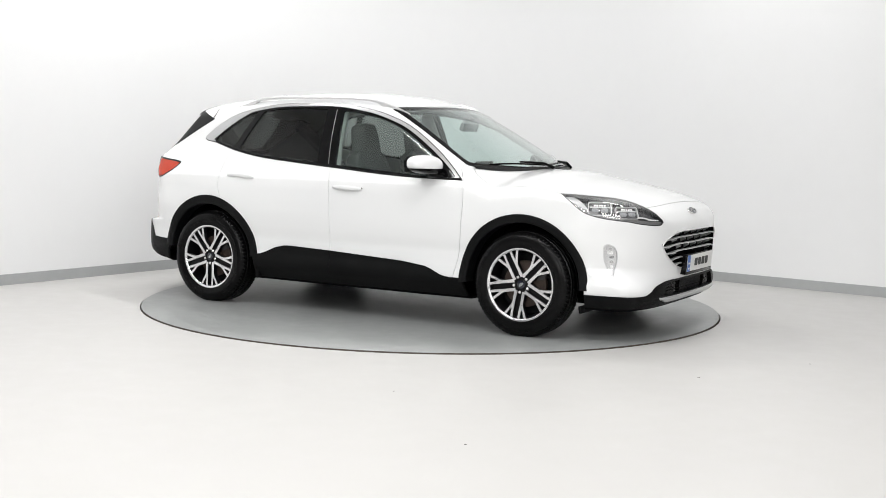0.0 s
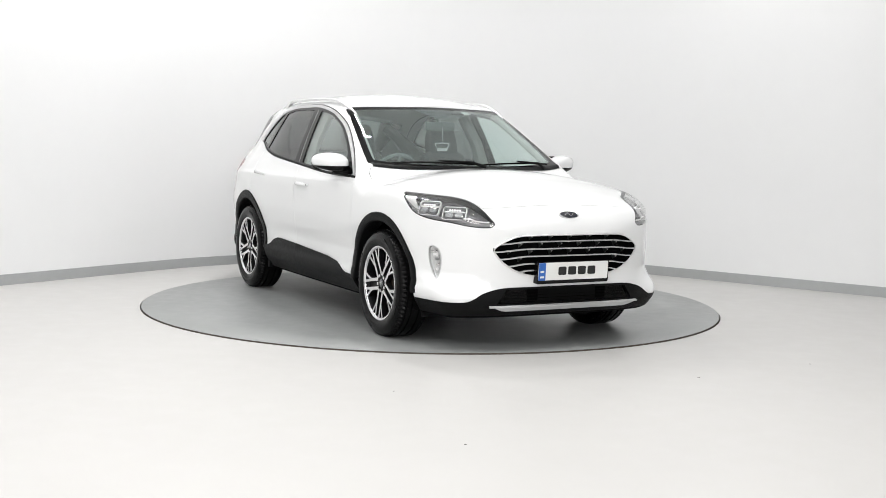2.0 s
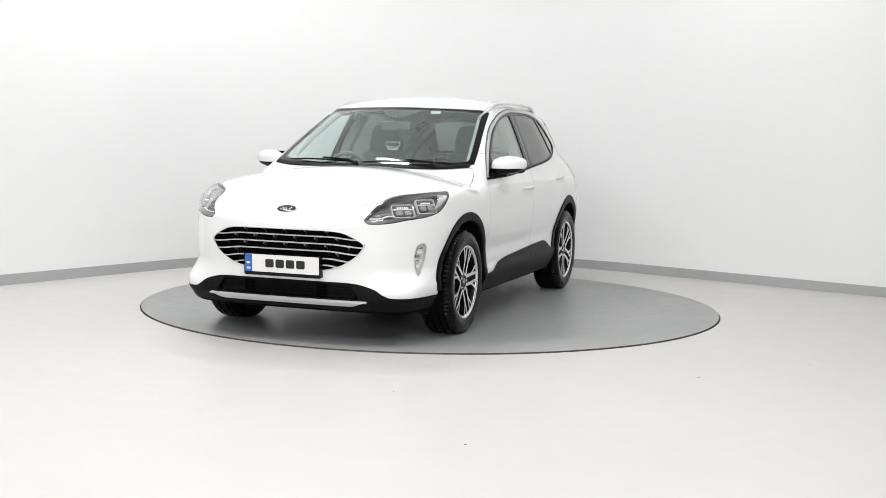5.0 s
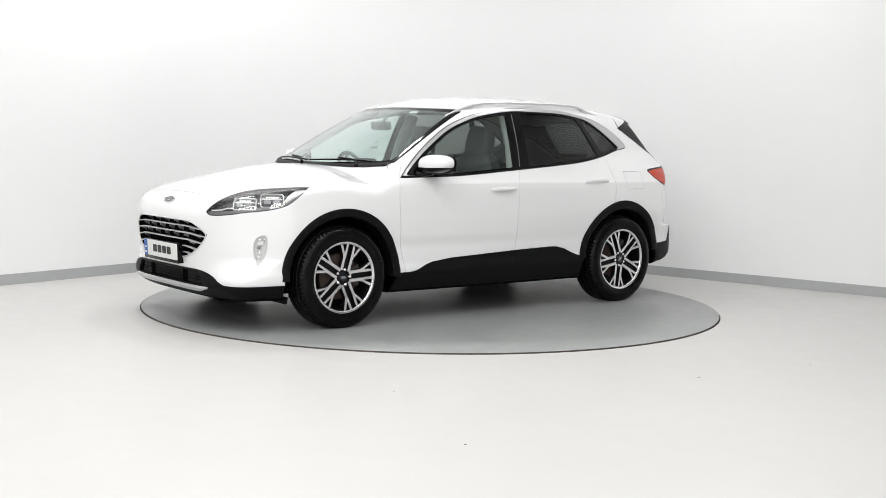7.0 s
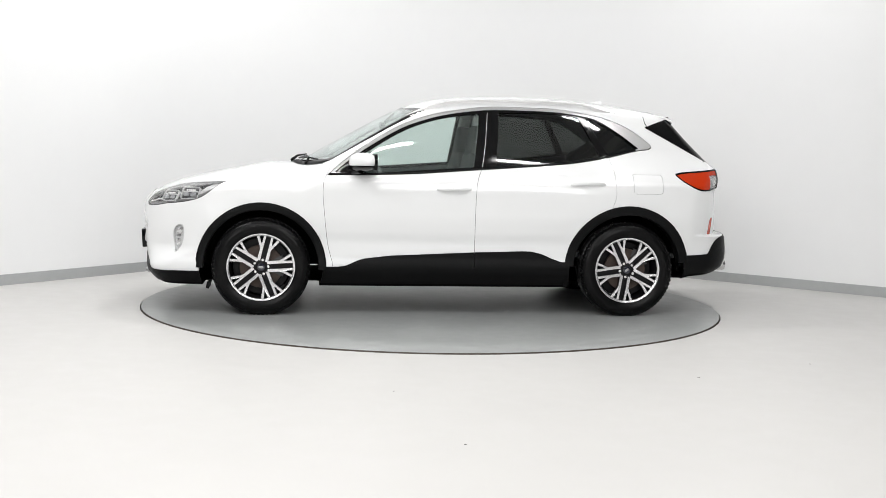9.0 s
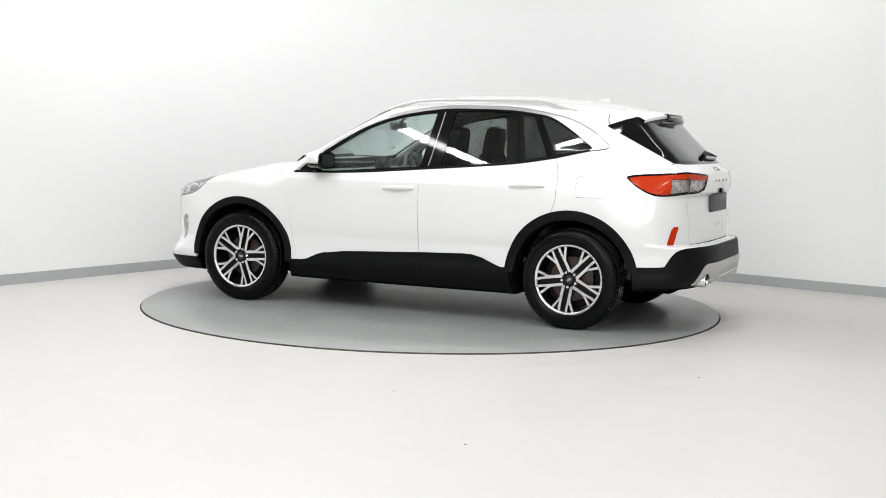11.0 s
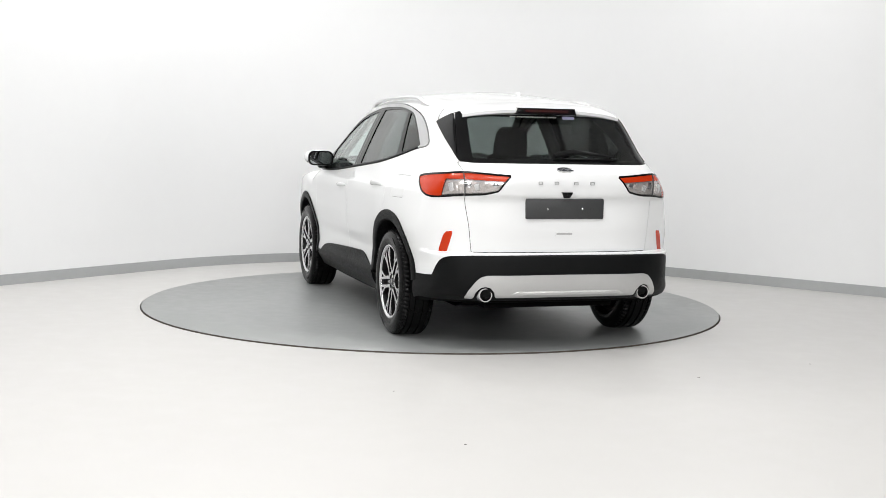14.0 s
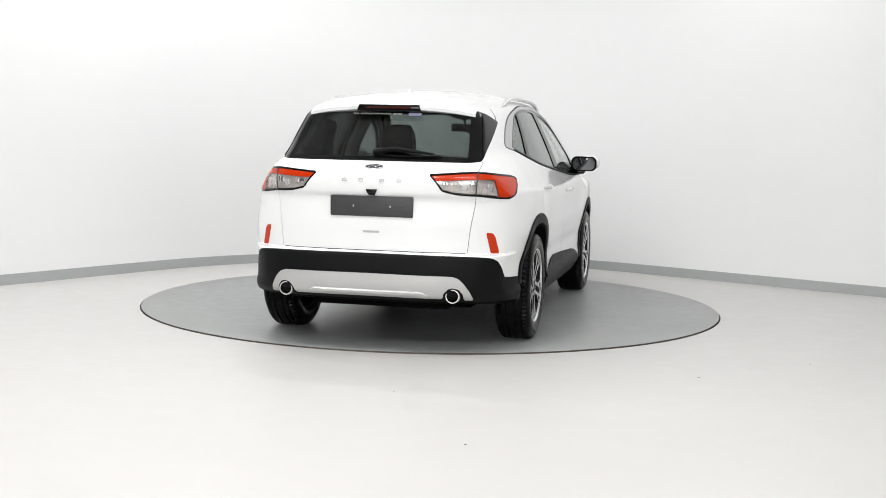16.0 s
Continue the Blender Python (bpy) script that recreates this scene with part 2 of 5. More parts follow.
def studio():
    ring_wall("wall_north", PLAN, 0.0, 0.25, FLOOR_Z - 0.1, CEILING_Z, WALL, "smooth white curved studio wall", 0, 34)
    ring_wall("wall_south", PLAN, 0.0, 0.25, FLOOR_Z - 0.1, CEILING_Z, DARK_WALL, "plain dark grey wall closing the studio", 34, 37)
    ring_wall("baseboard", PLAN, -0.018, -0.001, FLOOR_Z - 0.004, FLOOR_Z + 0.090, SKIRT, "flat grey painted skirting board along the wall")
    outer = offset_line(PLAN, 0.2)
    bm = bmesh.new()
    ring = [bm.verts.new((2.252 * math.cos(a), 2.252 * math.sin(a), FLOOR_Z)) for a in [2 * math.pi * i / 128 for i in range(128)]]
    rim = [bm.verts.new((p.x, p.y, FLOOR_Z)) for p in outer]
    edges = [bm.edges.new((c[i], c[(i + 1) % len(c)])) for c in (ring, rim) for i in range(len(c))]
    bmesh.ops.triangle_fill(bm, use_beauty=True, edges=edges)
    low = [bm.verts.new((v.co.x, v.co.y, FLOOR_Z - 0.12)) for v in ring]
    for i in range(128):
        bm.faces.new((ring[i], ring[(i + 1) % 128], low[(i + 1) % 128], low[i]))
    tagged(part("floor", bm, FLOOR, smooth=False), "pale glossy epoxy studio floor with faint scuffs", kind="structure")
    bm = bmesh.new()
    bm.faces.new([bm.verts.new((2.4 * math.cos(a), 2.4 * math.sin(a), FLOOR_Z - 0.12)) for a in [2 * math.pi * i / 64 for i in range(64)]])
    tagged(part("floor_pit", bm, RIM_DARK), "dark pit under the turntable", kind="structure")
    bm = bmesh.new()
    face = bm.faces.new([bm.verts.new((p.x, p.y, CEILING_Z)) for p in outer])
    bmesh.ops.extrude_face_region(bm, geom=[face])
    bm.verts.ensure_lookup_table()
    for v in bm.verts[len(outer):]:
        v.co.z += 0.15
    tagged(part("ceiling", bm, CEILING, smooth=False), "plain pale grey studio ceiling", kind="structure")
    # cases for the added fill lamps, out of view
    for x, z, w, h, power in FILL_SOFTBOXES:
        thing = tagged(new("softbox"), "large white softbox added as fill on the dark rear wall", "softbox", "softboxes behind the camera")
        thing.matrix_basis = look((x, -12.18, z), (x * 0.5, 0, 1.2))
        bm = bmesh.new()
        box(bm, (w + 0.1, h + 0.1, 0.10), pose(0, 0, 0.08), 0.02)
        part("case", bm, LAMP_CASE, thing)
        bm = bmesh.new()
        tube(bm, [(0, 0, 0.1), (0, 0, 0.34)], 0.04, 10)
        part("bracket", bm, RIM_DARK, thing)
    for x, y, w, l, turn, power in LAMPS:
        thing = tagged(new("ceiling_light"), "long white ceiling light above the studio; four of the set are added fill", "ceiling light", "ceiling lights")
        thing.matrix_basis = pose(x, y, CEILING_Z, 0, 0, turn)
        bm = bmesh.new()
        box(bm, (w + 0.06, l + 0.06, 0.07), pose(0, 0, -0.036), 0.008)
        part("case", bm, LAMP_CASE, thing)


def turntable():
    t = new("turntable")
    tagged(t, "round grey painted turntable set into the pale floor", "turntable")
    bm = bmesh.new()
    lathe(bm, [(0.0, 0.0), (0.6, 0.0), (1.2, 0.0), (1.8, 0.0), (2.238, 0.0), (2.2415, -0.002)], 144, pose(0, 0, 0, 90) @ pose(0, 0, 0))
    bmesh.ops.remove_doubles(bm, verts=bm.verts, dist=1e-5)
    for v in bm.verts:
        v.co = Vector((v.co.x, v.co.y, -0.002 if v.co.xy.length > 2.24 else 0.0))
    part("deck", bm, TABLE, t)
    bm = bmesh.new()
    for r0, z0, r1, z1 in ((2.2405, -0.002, 2.2405, -0.09),):
        for i in range(144):
            a, b = 2 * math.pi * i / 144, 2 * math.pi * (i + 1) / 144
            vs = [bm.verts.new((r * math.cos(q), r * math.sin(q), z)) for r, z, q in ((r0, z0, a), (r1, z1, a), (r1, z1, b), (r0, z0, b))]
            bm.faces.new(vs)
    part("edge_band", bm, RIM_DARK, t)
    return t


studio()
TURNTABLE = turntable()


# ---- shape of the car body: x forward, y half width, z up, origin between the axles ----
def curve(xs, ys):
    """A monotone cubic through knots, as a function of an array."""
    x, y = np.array(xs, float), np.array(ys, float)
    h, d = np.diff(x), np.diff(y) / np.diff(x)
    m = np.zeros(len(x))
    same = d[:-1] * d[1:] > 0
    w1, w2 = 2 * h[1:] + h[:-1], h[1:] + 2 * h[:-1]
    m[1:-1][same] = ((w1 + w2)[same]) / (w1[same] / d[:-1][same] + w2[same] / d[1:][same])
    m[0], m[-1] = d[0], d[-1]

    def at(q):
        q = np.clip(q, x[0], x[-1])
        i = np.clip(np.searchsorted(x, q) - 1, 0, len(x) - 2)
        t = (q - x[i]) / h[i]
        return ((1 + 2 * t) * (1 - t) ** 2 * y[i] + t * (1 - t) ** 2 * h[i] * m[i]
                + t * t * (3 - 2 * t) * y[i + 1] + t * t * (t - 1) * h[i] * m[i + 1])
    return at


def step(a, b, q):
    t = np.clip((q - a) / (b - a), 0, 1)
    return t * t * (3 - 2 * t)


def smax(a, b, k):
    t = np.clip(0.5 + 0.5 * (a - b) / k, 0, 1)
    return b + (a - b) * t + k * t * (1 - t)


HUB_X, HUB_Z, HUB_Y, TYRE_R = 1.355, 0.347, 0.885, 0.355
plan_w = curve([-2.3, -2.15, -2.0, -1.8, -1.5, -1.0, 0, 1.0, 1.5, 1.8, 2.0, 2.15, 2.3],
               [0.64, 0.72, 0.795, 0.852, 0.893, 0.915, 0.92, 0.915, 0.900, 0.872, 0.83, 0.77, 0.68])
side_w = curve([0.18, 0.26, 0.33, 0.37, 0.43, 0.52, 0.62, 0.75, 0.90, 0.975, 1.0, 1.05, 1.10, 1.19, 1.28, 1.42, 1.55, 1.7],
               [-0.11, -0.06, -0.022, -0.018, -0.028, -0.028, -0.014, -0.002, -0.001, -0.008, -0.022, -0.046, -0.0644, -0.0997, -0.1376, -0.202, -0.270, -0.38])
top_z = curve([-2.4, -2.0, -1.83, -1.5, -1.1, -0.7, -0.3, 0.0, 0.2, 0.32, 0.55, 0.8, 1.0, 1.08, 1.13, 1.17, 1.28, 1.6, 1.8, 2.0, 2.12, 2.2, 2.3],
              [1.38, 1.47, 1.505, 1.562, 1.605, 1.628, 1.624, 1.598, 1.564, 1.527, 1.412, 1.272, 1.160, 1.1155, 1.098, 1.096, 1.094, 1.042, 1.0, 0.948, 0.90, 0.85, 0.74])
top_c = curve([-2.2, -1.5, 0.1, 0.4, 1.0, 1.34, 1.65, 2.3], [0.10, 0.11, 0.115, 0.19, 0.182, 0.135, 0.110, 0.10])
front_x = curve([0.15, 0.20, 0.26, 0.30, 0.38, 0.50, 0.64, 0.78, 0.85, 0.89, 0.95, 1.1],
                [2.05, 2.13, 2.195, 2.222, 2.228, 2.247, 2.258, 2.256, 2.245, 2.22, 2.14, 1.9])
rear_x = curve([0.25, 0.32, 0.37, 0.45, 0.57, 0.603, 0.612, 0.75, 0.93, 0.97, 1.02, 1.10, 1.14, 1.17, 1.47, 1.52, 1.6],
               [2.08, 2.19, 2.25, 2.268, 2.258, 2.243, 2.172, 2.176, 2.165, 2.185, 2.19, 2.172, 2.12, 2.085, 1.785, 1.75, 1.7])


def side(x, z):
    """Half width of the body."""
    taper = step(-0.7, -2.1, x) * step(1.02, 1.25, z) * 0.085
    front_taper = step(0.1, 1.0, x) * step(1.02, 1.4, z) * 0.02
    w = plan_w(x) + side_w(z) - taper - front_taper
    # fuller haunches over the wheels, waist between
    w = w + 0.012 * np.exp(-((x + 1.3) / 0.42) ** 2 - ((z - 0.8) / 0.16) ** 2)
    w = w + 0.010 * np.exp(-((x - 1.3) / 0.42) ** 2 - ((z - 0.82) / 0.16) ** 2)
    # full bumper corners ahead of the front wheels and behind the rear ones
    w = w + 0.017 * step(1.45, 1.80, x) * step(0.85, 0.66, z) + 0.032 * step(-1.45, -1.86, x) * step(0.96, 0.70, z)
    return w


def field(x, y, z):
    """Below zero inside the body."""
    s = y - side(x, z)
    crown = step(0.28, 0.0, x) * step(-1.75, -1.4, x) * (0.015 - 0.04 * y * y)
    t = (z - top_z(x) - crown + top_c(x) * y * y) / np.sqrt(1 + 0.45 * step(0.1, 0.3, x) * step(1.15, 1.05, x))
    f = x - front_x(z) + (0.75 - 0.42 * step(0.50, 0.33, z)) * y ** 4
    r = -x - rear_x(z) + 0.5 * y ** 4
    low = 0.205 + 0.095 * step(-1.55, -1.9, x)
    b = low - z
    v = smax(s, t, 0.075 - 0.035 * step(1.2, 1.5, x))
    v = smax(v, f, 0.06)
    v = smax(v, r, 0.05)
    v = smax(v, b, 0.03)
    # tunnel under the nose of the bumper and wheel openings
    for hx in (HUB_X, -HUB_X):
        well = np.sqrt((x - hx) ** 2 + (z - HUB_Z) ** 2) - 0.425
        well = np.maximum(well, 0.60 - y)
        v = np.maximum(v, -well)
    return v


def grad(p, e=1e-3):
    x, y, z = p.T
    g = np.stack([field(x + e, y, z) - field(x - e, y, z), field(x, y + e, z) - field(x, y - e, z),
                  field(x, y, z + e) - field(x, y, z - e)], 1) / (2 * e)
    return g


def body_surface(h=0.018):
    """Half of the body skin (y > 0) as triangles: vertices, normals, faces."""
    xs, ys, zs = np.arange(-2.34, 2.36, h), np.arange(-2 * h, 1.0, h), np.arange(0.14, 1.70, h)
    gx, gy, gz = np.meshgrid(xs, ys, zs, indexing="ij")
    v = field(gx, gy, gz)
    ins = v < 0
    n = (len(xs) - 1, len(ys) - 1, len(zs) - 1)
    acc, cnt = np.zeros((*n, 3)), np.zeros(n)
    corner = [(a, b, c) for a in (0, 1) for b in (0, 1) for c in (0, 1)]

    def cell(arr, o):
        return arr[o[0]:o[0] + n[0], o[1]:o[1] + n[1], o[2]:o[2] + n[2]]
    for o in corner:
        for ax in range(3):
            if o[ax] == 0:
                q = list(o)
                q[ax] = 1
                va, vb = cell(v, o), cell(v, q)
                cross = (va < 0) != (vb < 0)
                t = np.where(cross, va / np.where(cross, va - vb, 1), 0)
                for k in range(3):
                    acc[..., k] += cross * (o[k] + (t if k == ax else 0))
                cnt += cross
    has = cnt > 0
    index = -np.ones(n, int)
    index[has] = np.arange(has.sum())
    base = np.stack(np.nonzero(has), 1)
    pts = base + acc[has] / cnt[has][:, None]
    p = pts * h + np.array([xs[0], ys[0], zs[0]])
    quads = []
    for ax in range(3):
        b, c = (ax + 1) % 3, (ax + 2) % 3
        sl0, sl1 = [slice(1, -1)] * 3, [slice(1, -1)] * 3
        sl0[ax], sl1[ax] = slice(0, -1), slice(1, None)
        i0, i1 = ins[tuple(sl0)], ins[tuple(sl1)]
        for flip in (False, True):
            e = np.stack(np.nonzero((i0 & ~i1) if not flip else (~i0 & i1)), 1)
            full = e.copy()
            full[:, b] += 1
            full[:, c] += 1
            ring = []
            for db, dc in ((-1, -1), (0, -1), (0, 0), (-1, 0)):
                q = full.copy()
                q[:, b] += db
                q[:, c] += dc
                ring.append(index[q[:, 0], q[:, 1], q[:, 2]])
            ring = np.stack(ring, 1)
            quads.append(ring[:, ::-1] if flip else ring)
    quads = np.concatenate(quads)
    quads = quads[(quads >= 0).all(1)]
    for k in range(6):
        g = grad(p)
        val = field(*p.T)
        move = g * (val / np.maximum((g * g).sum(1), 0.05))[:, None]
        size = np.linalg.norm(move, axis=1, keepdims=True)
        p = p - move * np.minimum(1, 0.6 * h / np.maximum(size, 1e-9))
    g = grad(p, 4e-3)
    nrm = g / np.maximum(np.linalg.norm(g, axis=1, keepdims=True), 1e-9)
    tris = np.concatenate([quads[:, [0, 1, 2]], quads[:, [0, 2, 3]]])
    # keep y >= 0 exactly
    m = {"v": p, "n": nrm, "f": tris}
    return split(m, p[:, 1] - 0.0)[1]


def split(m, s):
    """Cuts triangles along s = 0. Returns what lies where s < 0, and the rest."""
    v, n, f = m["v"], m["n"], m["f"]
    s = np.where(np.abs(s) < 1e-7, 1e-7, s)
    neg = s < 0
    k = neg[f].sum(1)
    ins, out = [f[k == 3]], [f[k == 0]]
    mixed = f[(k == 1) | (k == 2)]
    km = neg[mixed].sum(1)
    if len(mixed):
        # turn each so that its odd corner comes first
        odd = np.where((km == 1)[:, None], neg[mixed], ~neg[mixed]).argmax(1)
        r = np.arange(len(mixed))
        a, b, c = mixed[r, odd], mixed[r, (odd + 1) % 3], mixed[r, (odd + 2) % 3]
        keys = np.concatenate([np.sort(np.stack([a, b], 1), 1), np.sort(np.stack([a, c], 1), 1)])
        uniq, inv = np.unique(keys, axis=0, return_inverse=True)
        inv = inv.ravel()
        t = s[uniq[:, 0]] / (s[uniq[:, 0]] - s[uniq[:, 1]])
        nv = v[uniq[:, 0]] + (v[uniq[:, 1]] - v[uniq[:, 0]]) * t[:, None]
        nn = n[uniq[:, 0]] + (n[uniq[:, 1]] - n[uniq[:, 0]]) * t[:, None]
        nn /= np.maximum(np.linalg.norm(nn, axis=1, keepdims=True), 1e-9)
        ab, ac = inv[:len(mixed)] + len(v), inv[len(mixed):] + len(v)
        v, n = np.concatenate([v, nv]), np.concatenate([n, nn])
        tip = np.stack([a, ab, ac], 1)
        rest = np.concatenate([np.stack([ab, b, c], 1), np.stack([ab, c, ac], 1)])
        two = np.concatenate([km, km])
        ins += [tip[km == 1], rest[two == 2]]
        out += [tip[km == 2], rest[two == 1]]
    return trim_mesh(v, n, np.concatenate(ins)), trim_mesh(v, n, np.concatenate(out))


def trim_mesh(v, n, f):
    used = np.unique(f)
    renum = -np.ones(len(v), int)
    renum[used] = np.arange(len(used))
    return {"v": v[used], "n": n[used], "f": renum[f]}


def poly_sd(pts, u, w, rounding=0.0):
    """Signed distance to a closed outline in a plane, below zero inside."""
    p = np.array(pts, float)
    q = np.stack([u, w], 1)
    d = np.full(len(u), 1e9)
    inside = np.zeros(len(u), bool)
    for a, b in zip(p, np.roll(p, -1, 0)):
        e, r = b - a, q - a
        t = np.clip((r @ e) / (e @ e), 0, 1)
        d = np.minimum(d, ((r - t[:, None] * e) ** 2).sum(1))
        if abs(b[1] - a[1]) > 1e-12:
            hit = ((a[1] > q[:, 1]) != (b[1] > q[:, 1])) & (q[:, 0] < (b[0] - a[0]) * (q[:, 1] - a[1]) / (b[1] - a[1]) + a[0])
            inside ^= hit
    return np.where(inside, -1, 1) * np.sqrt(d) - rounding


def smooth_outline(pts, n=6):
    """A closed round outline through the points given."""
    p = np.array(pts, float)
    out = []
    for i in range(len(p)):
        a, b, c, d = p[i - 1], p[i], p[(i + 1) % len(p)], p[(i + 2) % len(p)]
        for t in np.arange(n) / n:
            out.append(0.5 * (2 * b + (c - a) * t + (2 * a - 5 * b + 4 * c - d) * t * t + (3 * b - a - 3 * c + d) * t ** 3))
    return np.array(out)


# ---- car: skin panels ----
def skin(name, m, mats, parent, sides=(1,), off=0.0, thick=0.012, label=""):
    """A panel of the body skin as a slab. sides: 1 left, -1 right; both make one mesh across the middle."""
    mats = mats if isinstance(mats, (list, tuple)) else [mats]
    vs, fs, nl, mi = [], [], [], []
    count, first_map = 0, None
    for sg in sides:
        flip = np.array([1, sg, 1])
        v, n, f = m["v"] * flip, m["n"] * flip, (m["f"] if sg > 0 else m["f"][:, ::-1])
        v = v + n * off
        mid = np.abs(m["v"][:, 1]) < 2e-4
        k = len(v)
        index = np.arange(2 * k) + count
        if first_map is not None:
            # both halves share the vertices on the middle line
            both = np.concatenate([mid, mid])
            index[both] = first_map[both]
        else:
            first_map = index
        if len(sides) > 1:
            v[mid, 1] = 0
        inner = v - n * thick
        if len(sides) > 1:
            inner[mid, 1] = 0
        vs += [v, inner]
        fs += [index[f], index[f[:, ::-1] + k]]
        nl += [n[f], -n[f[:, ::-1]]]
        mi += [np.zeros(len(f), int), np.full(len(f), len(mats) - 1)]
        count += 2 * k
        e = np.concatenate([f[:, [0, 1]], f[:, [1, 2]], f[:, [2, 0]]])
        key = np.sort(e, 1)
        _, first, times = np.unique(key, axis=0, return_index=True, return_counts=True)
        b = e[first[times == 1]]
        b = b[~(mid[b[:, 0]] & mid[b[:, 1]])]
        if len(b):
            out = np.cross(v[b[:, 1]] - v[b[:, 0]], n[b[:, 0]])
            out /= np.maximum(np.linalg.norm(out, axis=1, keepdims=True), 1e-9)
            for t in ((b[:, 0], b[:, 0] + k, b[:, 1] + k), (b[:, 0], b[:, 1] + k, b[:, 1])):
                fs.append(index[np.stack(t, 1)])
                nl.append(np.repeat(out[:, None], 3, 1))
            mi += [np.zeros(2 * len(b), int)]
    v, f, nl, mi = np.concatenate(vs), np.concatenate(fs), np.concatenate(nl), np.concatenate(mi)
    a, b, c = v[f[:, 0]], v[f[:, 1]], v[f[:, 2]]
    ok = np.linalg.norm(np.cross(b - a, c - a), axis=1) > 1e-10
    f, mi, nl = f[ok], mi[ok], nl[ok]
    used = np.unique(f)
    renum = np.zeros(len(v), int)
    renum[used] = np.arange(len(used))
    v, f = v[used], renum[f]
    me = bpy.data.meshes.new(name)
    me.from_pydata(v.tolist(), [], f.tolist())
    for mt in mats:
        me.materials.append(mt)
    me.polygons.foreach_set("material_index", mi.astype(np.int32))
    me.polygons.foreach_set("use_smooth", np.ones(len(f), bool))
    me.normals_split_custom_set(nl.reshape(-1, 3).tolist())
    ob = new(name, me)
    ob.parent = parent
    if label:
        tagged(ob, label)
    return ob


def xyz(m):
    return m["v"].T


CAR = tagged(new("car"), "white five-door SUV with black cladding on a turntable", "car")

half = body_surface(0.016)
# wheel openings: the skin ends under the arch cladding
for hx in (HUB_X, -HUB_X):
    x, y, z = xyz(half)
    half = split(half, np.maximum(np.hypot(x - hx, z - HUB_Z) - 0.445, 0.5 - y))[1]
x, y, z = xyz(half)
under, half = split(half, z - (0.228 + 0.095 * step(-1.55, -1.9, x)))

SEAMS = []


def panel(outline, gap=0.0):
    """Takes a panel out of the half skin by an outline function of (x, y, z), with its seam."""
    global half
    s = outline(*xyz(half))
    inside, half = split(half, s - gap)
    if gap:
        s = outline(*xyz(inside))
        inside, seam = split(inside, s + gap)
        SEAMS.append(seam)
    return inside


DLO = [(0.886, 1.021), (0.766, 1.125), (0.603, 1.243), (0.355, 1.389), (0.147, 1.465), (-0.021, 1.503), (-0.301, 1.539), (-0.573, 1.541),
       (-0.828, 1.534), (-1.042, 1.505), (-1.257, 1.455), (-1.429, 1.374), (-1.556, 1.279), (-1.556, 1.262), (-1.534, 1.249), (-1.422, 1.233), (-1.19, 1.179),
       (-0.898, 1.132), (-0.477, 1.095), (-0.185, 1.073), (0.352, 1.034)]
DLO_IN = [(0.842, 1.035), (0.752, 1.110), (0.588, 1.226), (0.345, 1.368), (0.14, 1.443), (-0.025, 1.481), (-0.30, 1.516), (-0.573, 1.518),
          (-0.828, 1.511), (-1.0, 1.490), (-1.128, 1.462), (-1.30, 1.365), (-1.452, 1.254), (-1.422, 1.245), (-1.19, 1.191), (-0.898, 1.144),
          (-0.477, 1.107), (-0.185, 1.085), (0.352, 1.046)]
GLASS_FRONT = [(0.655, 1.032), (0.612, 1.185), (0.52, 1.245), (0.335, 1.352), (0.135, 1.427), (-0.03, 1.464), (-0.238, 1.490), (-0.185, 1.094)]
GLASS_REAR = [(-0.385, 1.497), (-0.573, 1.503), (-0.828, 1.496), (-0.985, 1.476), (-1.01, 1.44), (-1.14, 1.19), (-0.898, 1.150), (-0.477, 1.114), (-0.352, 1.104)]
GLASS_QUARTER = [(-1.045, 1.472), (-1.122, 1.452), (-1.29, 1.358), (-1.436, 1.255), (-1.202, 1.201)]
HEADLAMP = [(0.751, 0.964), (1.028, 0.952), (1.345, 0.929), (1.55, 0.872), (1.683, 0.793), (1.64, 0.768), (1.454, 0.773), (1.30, 0.790),
            (1.062, 0.811), (0.904, 0.848), (0.787, 0.928)]
FOG = [(1.082, 0.640), (1.125, 0.650), (1.186, 0.632), (1.212, 0.590), (1.212, 0.530), (1.182, 0.440), (1.160, 0.444), (1.118, 0.492), (1.088, 0.555)]
TAIL = [(0.905, 1.069), (0.995, 1.083), (1.223, 1.096), (1.42, 1.107), (1.52, 1.106), (1.822, 1.088), (1.737, 0.985), (1.625, 0.965),
        (1.44, 0.957), (1.164, 0.942), (1.044, 0.962), (0.95, 1.015)]
GRILLE = [(-0.1, 0.727), (0.375, 0.724), (0.455, 0.692), (0.540, 0.640), (0.482, 0.563), (0.397, 0.507), (0.294, 0.472), (-0.1, 0.460)]
SILL = [(0.95, 0.355), (0.80, 0.357), (0.745, 0.365), (0.66, 0.402), (0.61, 0.418), (0.425, 0.441), (-0.197, 0.471), (-0.56, 0.483), (-0.62, 0.481), (-0.70, 0.463),
        (-0.80, 0.420), (-0.847, 0.404), (-0.95, 0.40), (-0.95, 0.1), (0.95, 0.1)]
WIND_OUT = [(1.135, -0.2), (1.13, 0.0), (1.115, 0.2), (1.045, 0.48), (0.955, 0.68), (0.868, 0.778), (0.70, 0.752), (0.456, 0.706), (0.17, 0.655), (0.25, 0.40), (0.29, 0.2), (0.30, 0.0), (0.30, -0.2)]
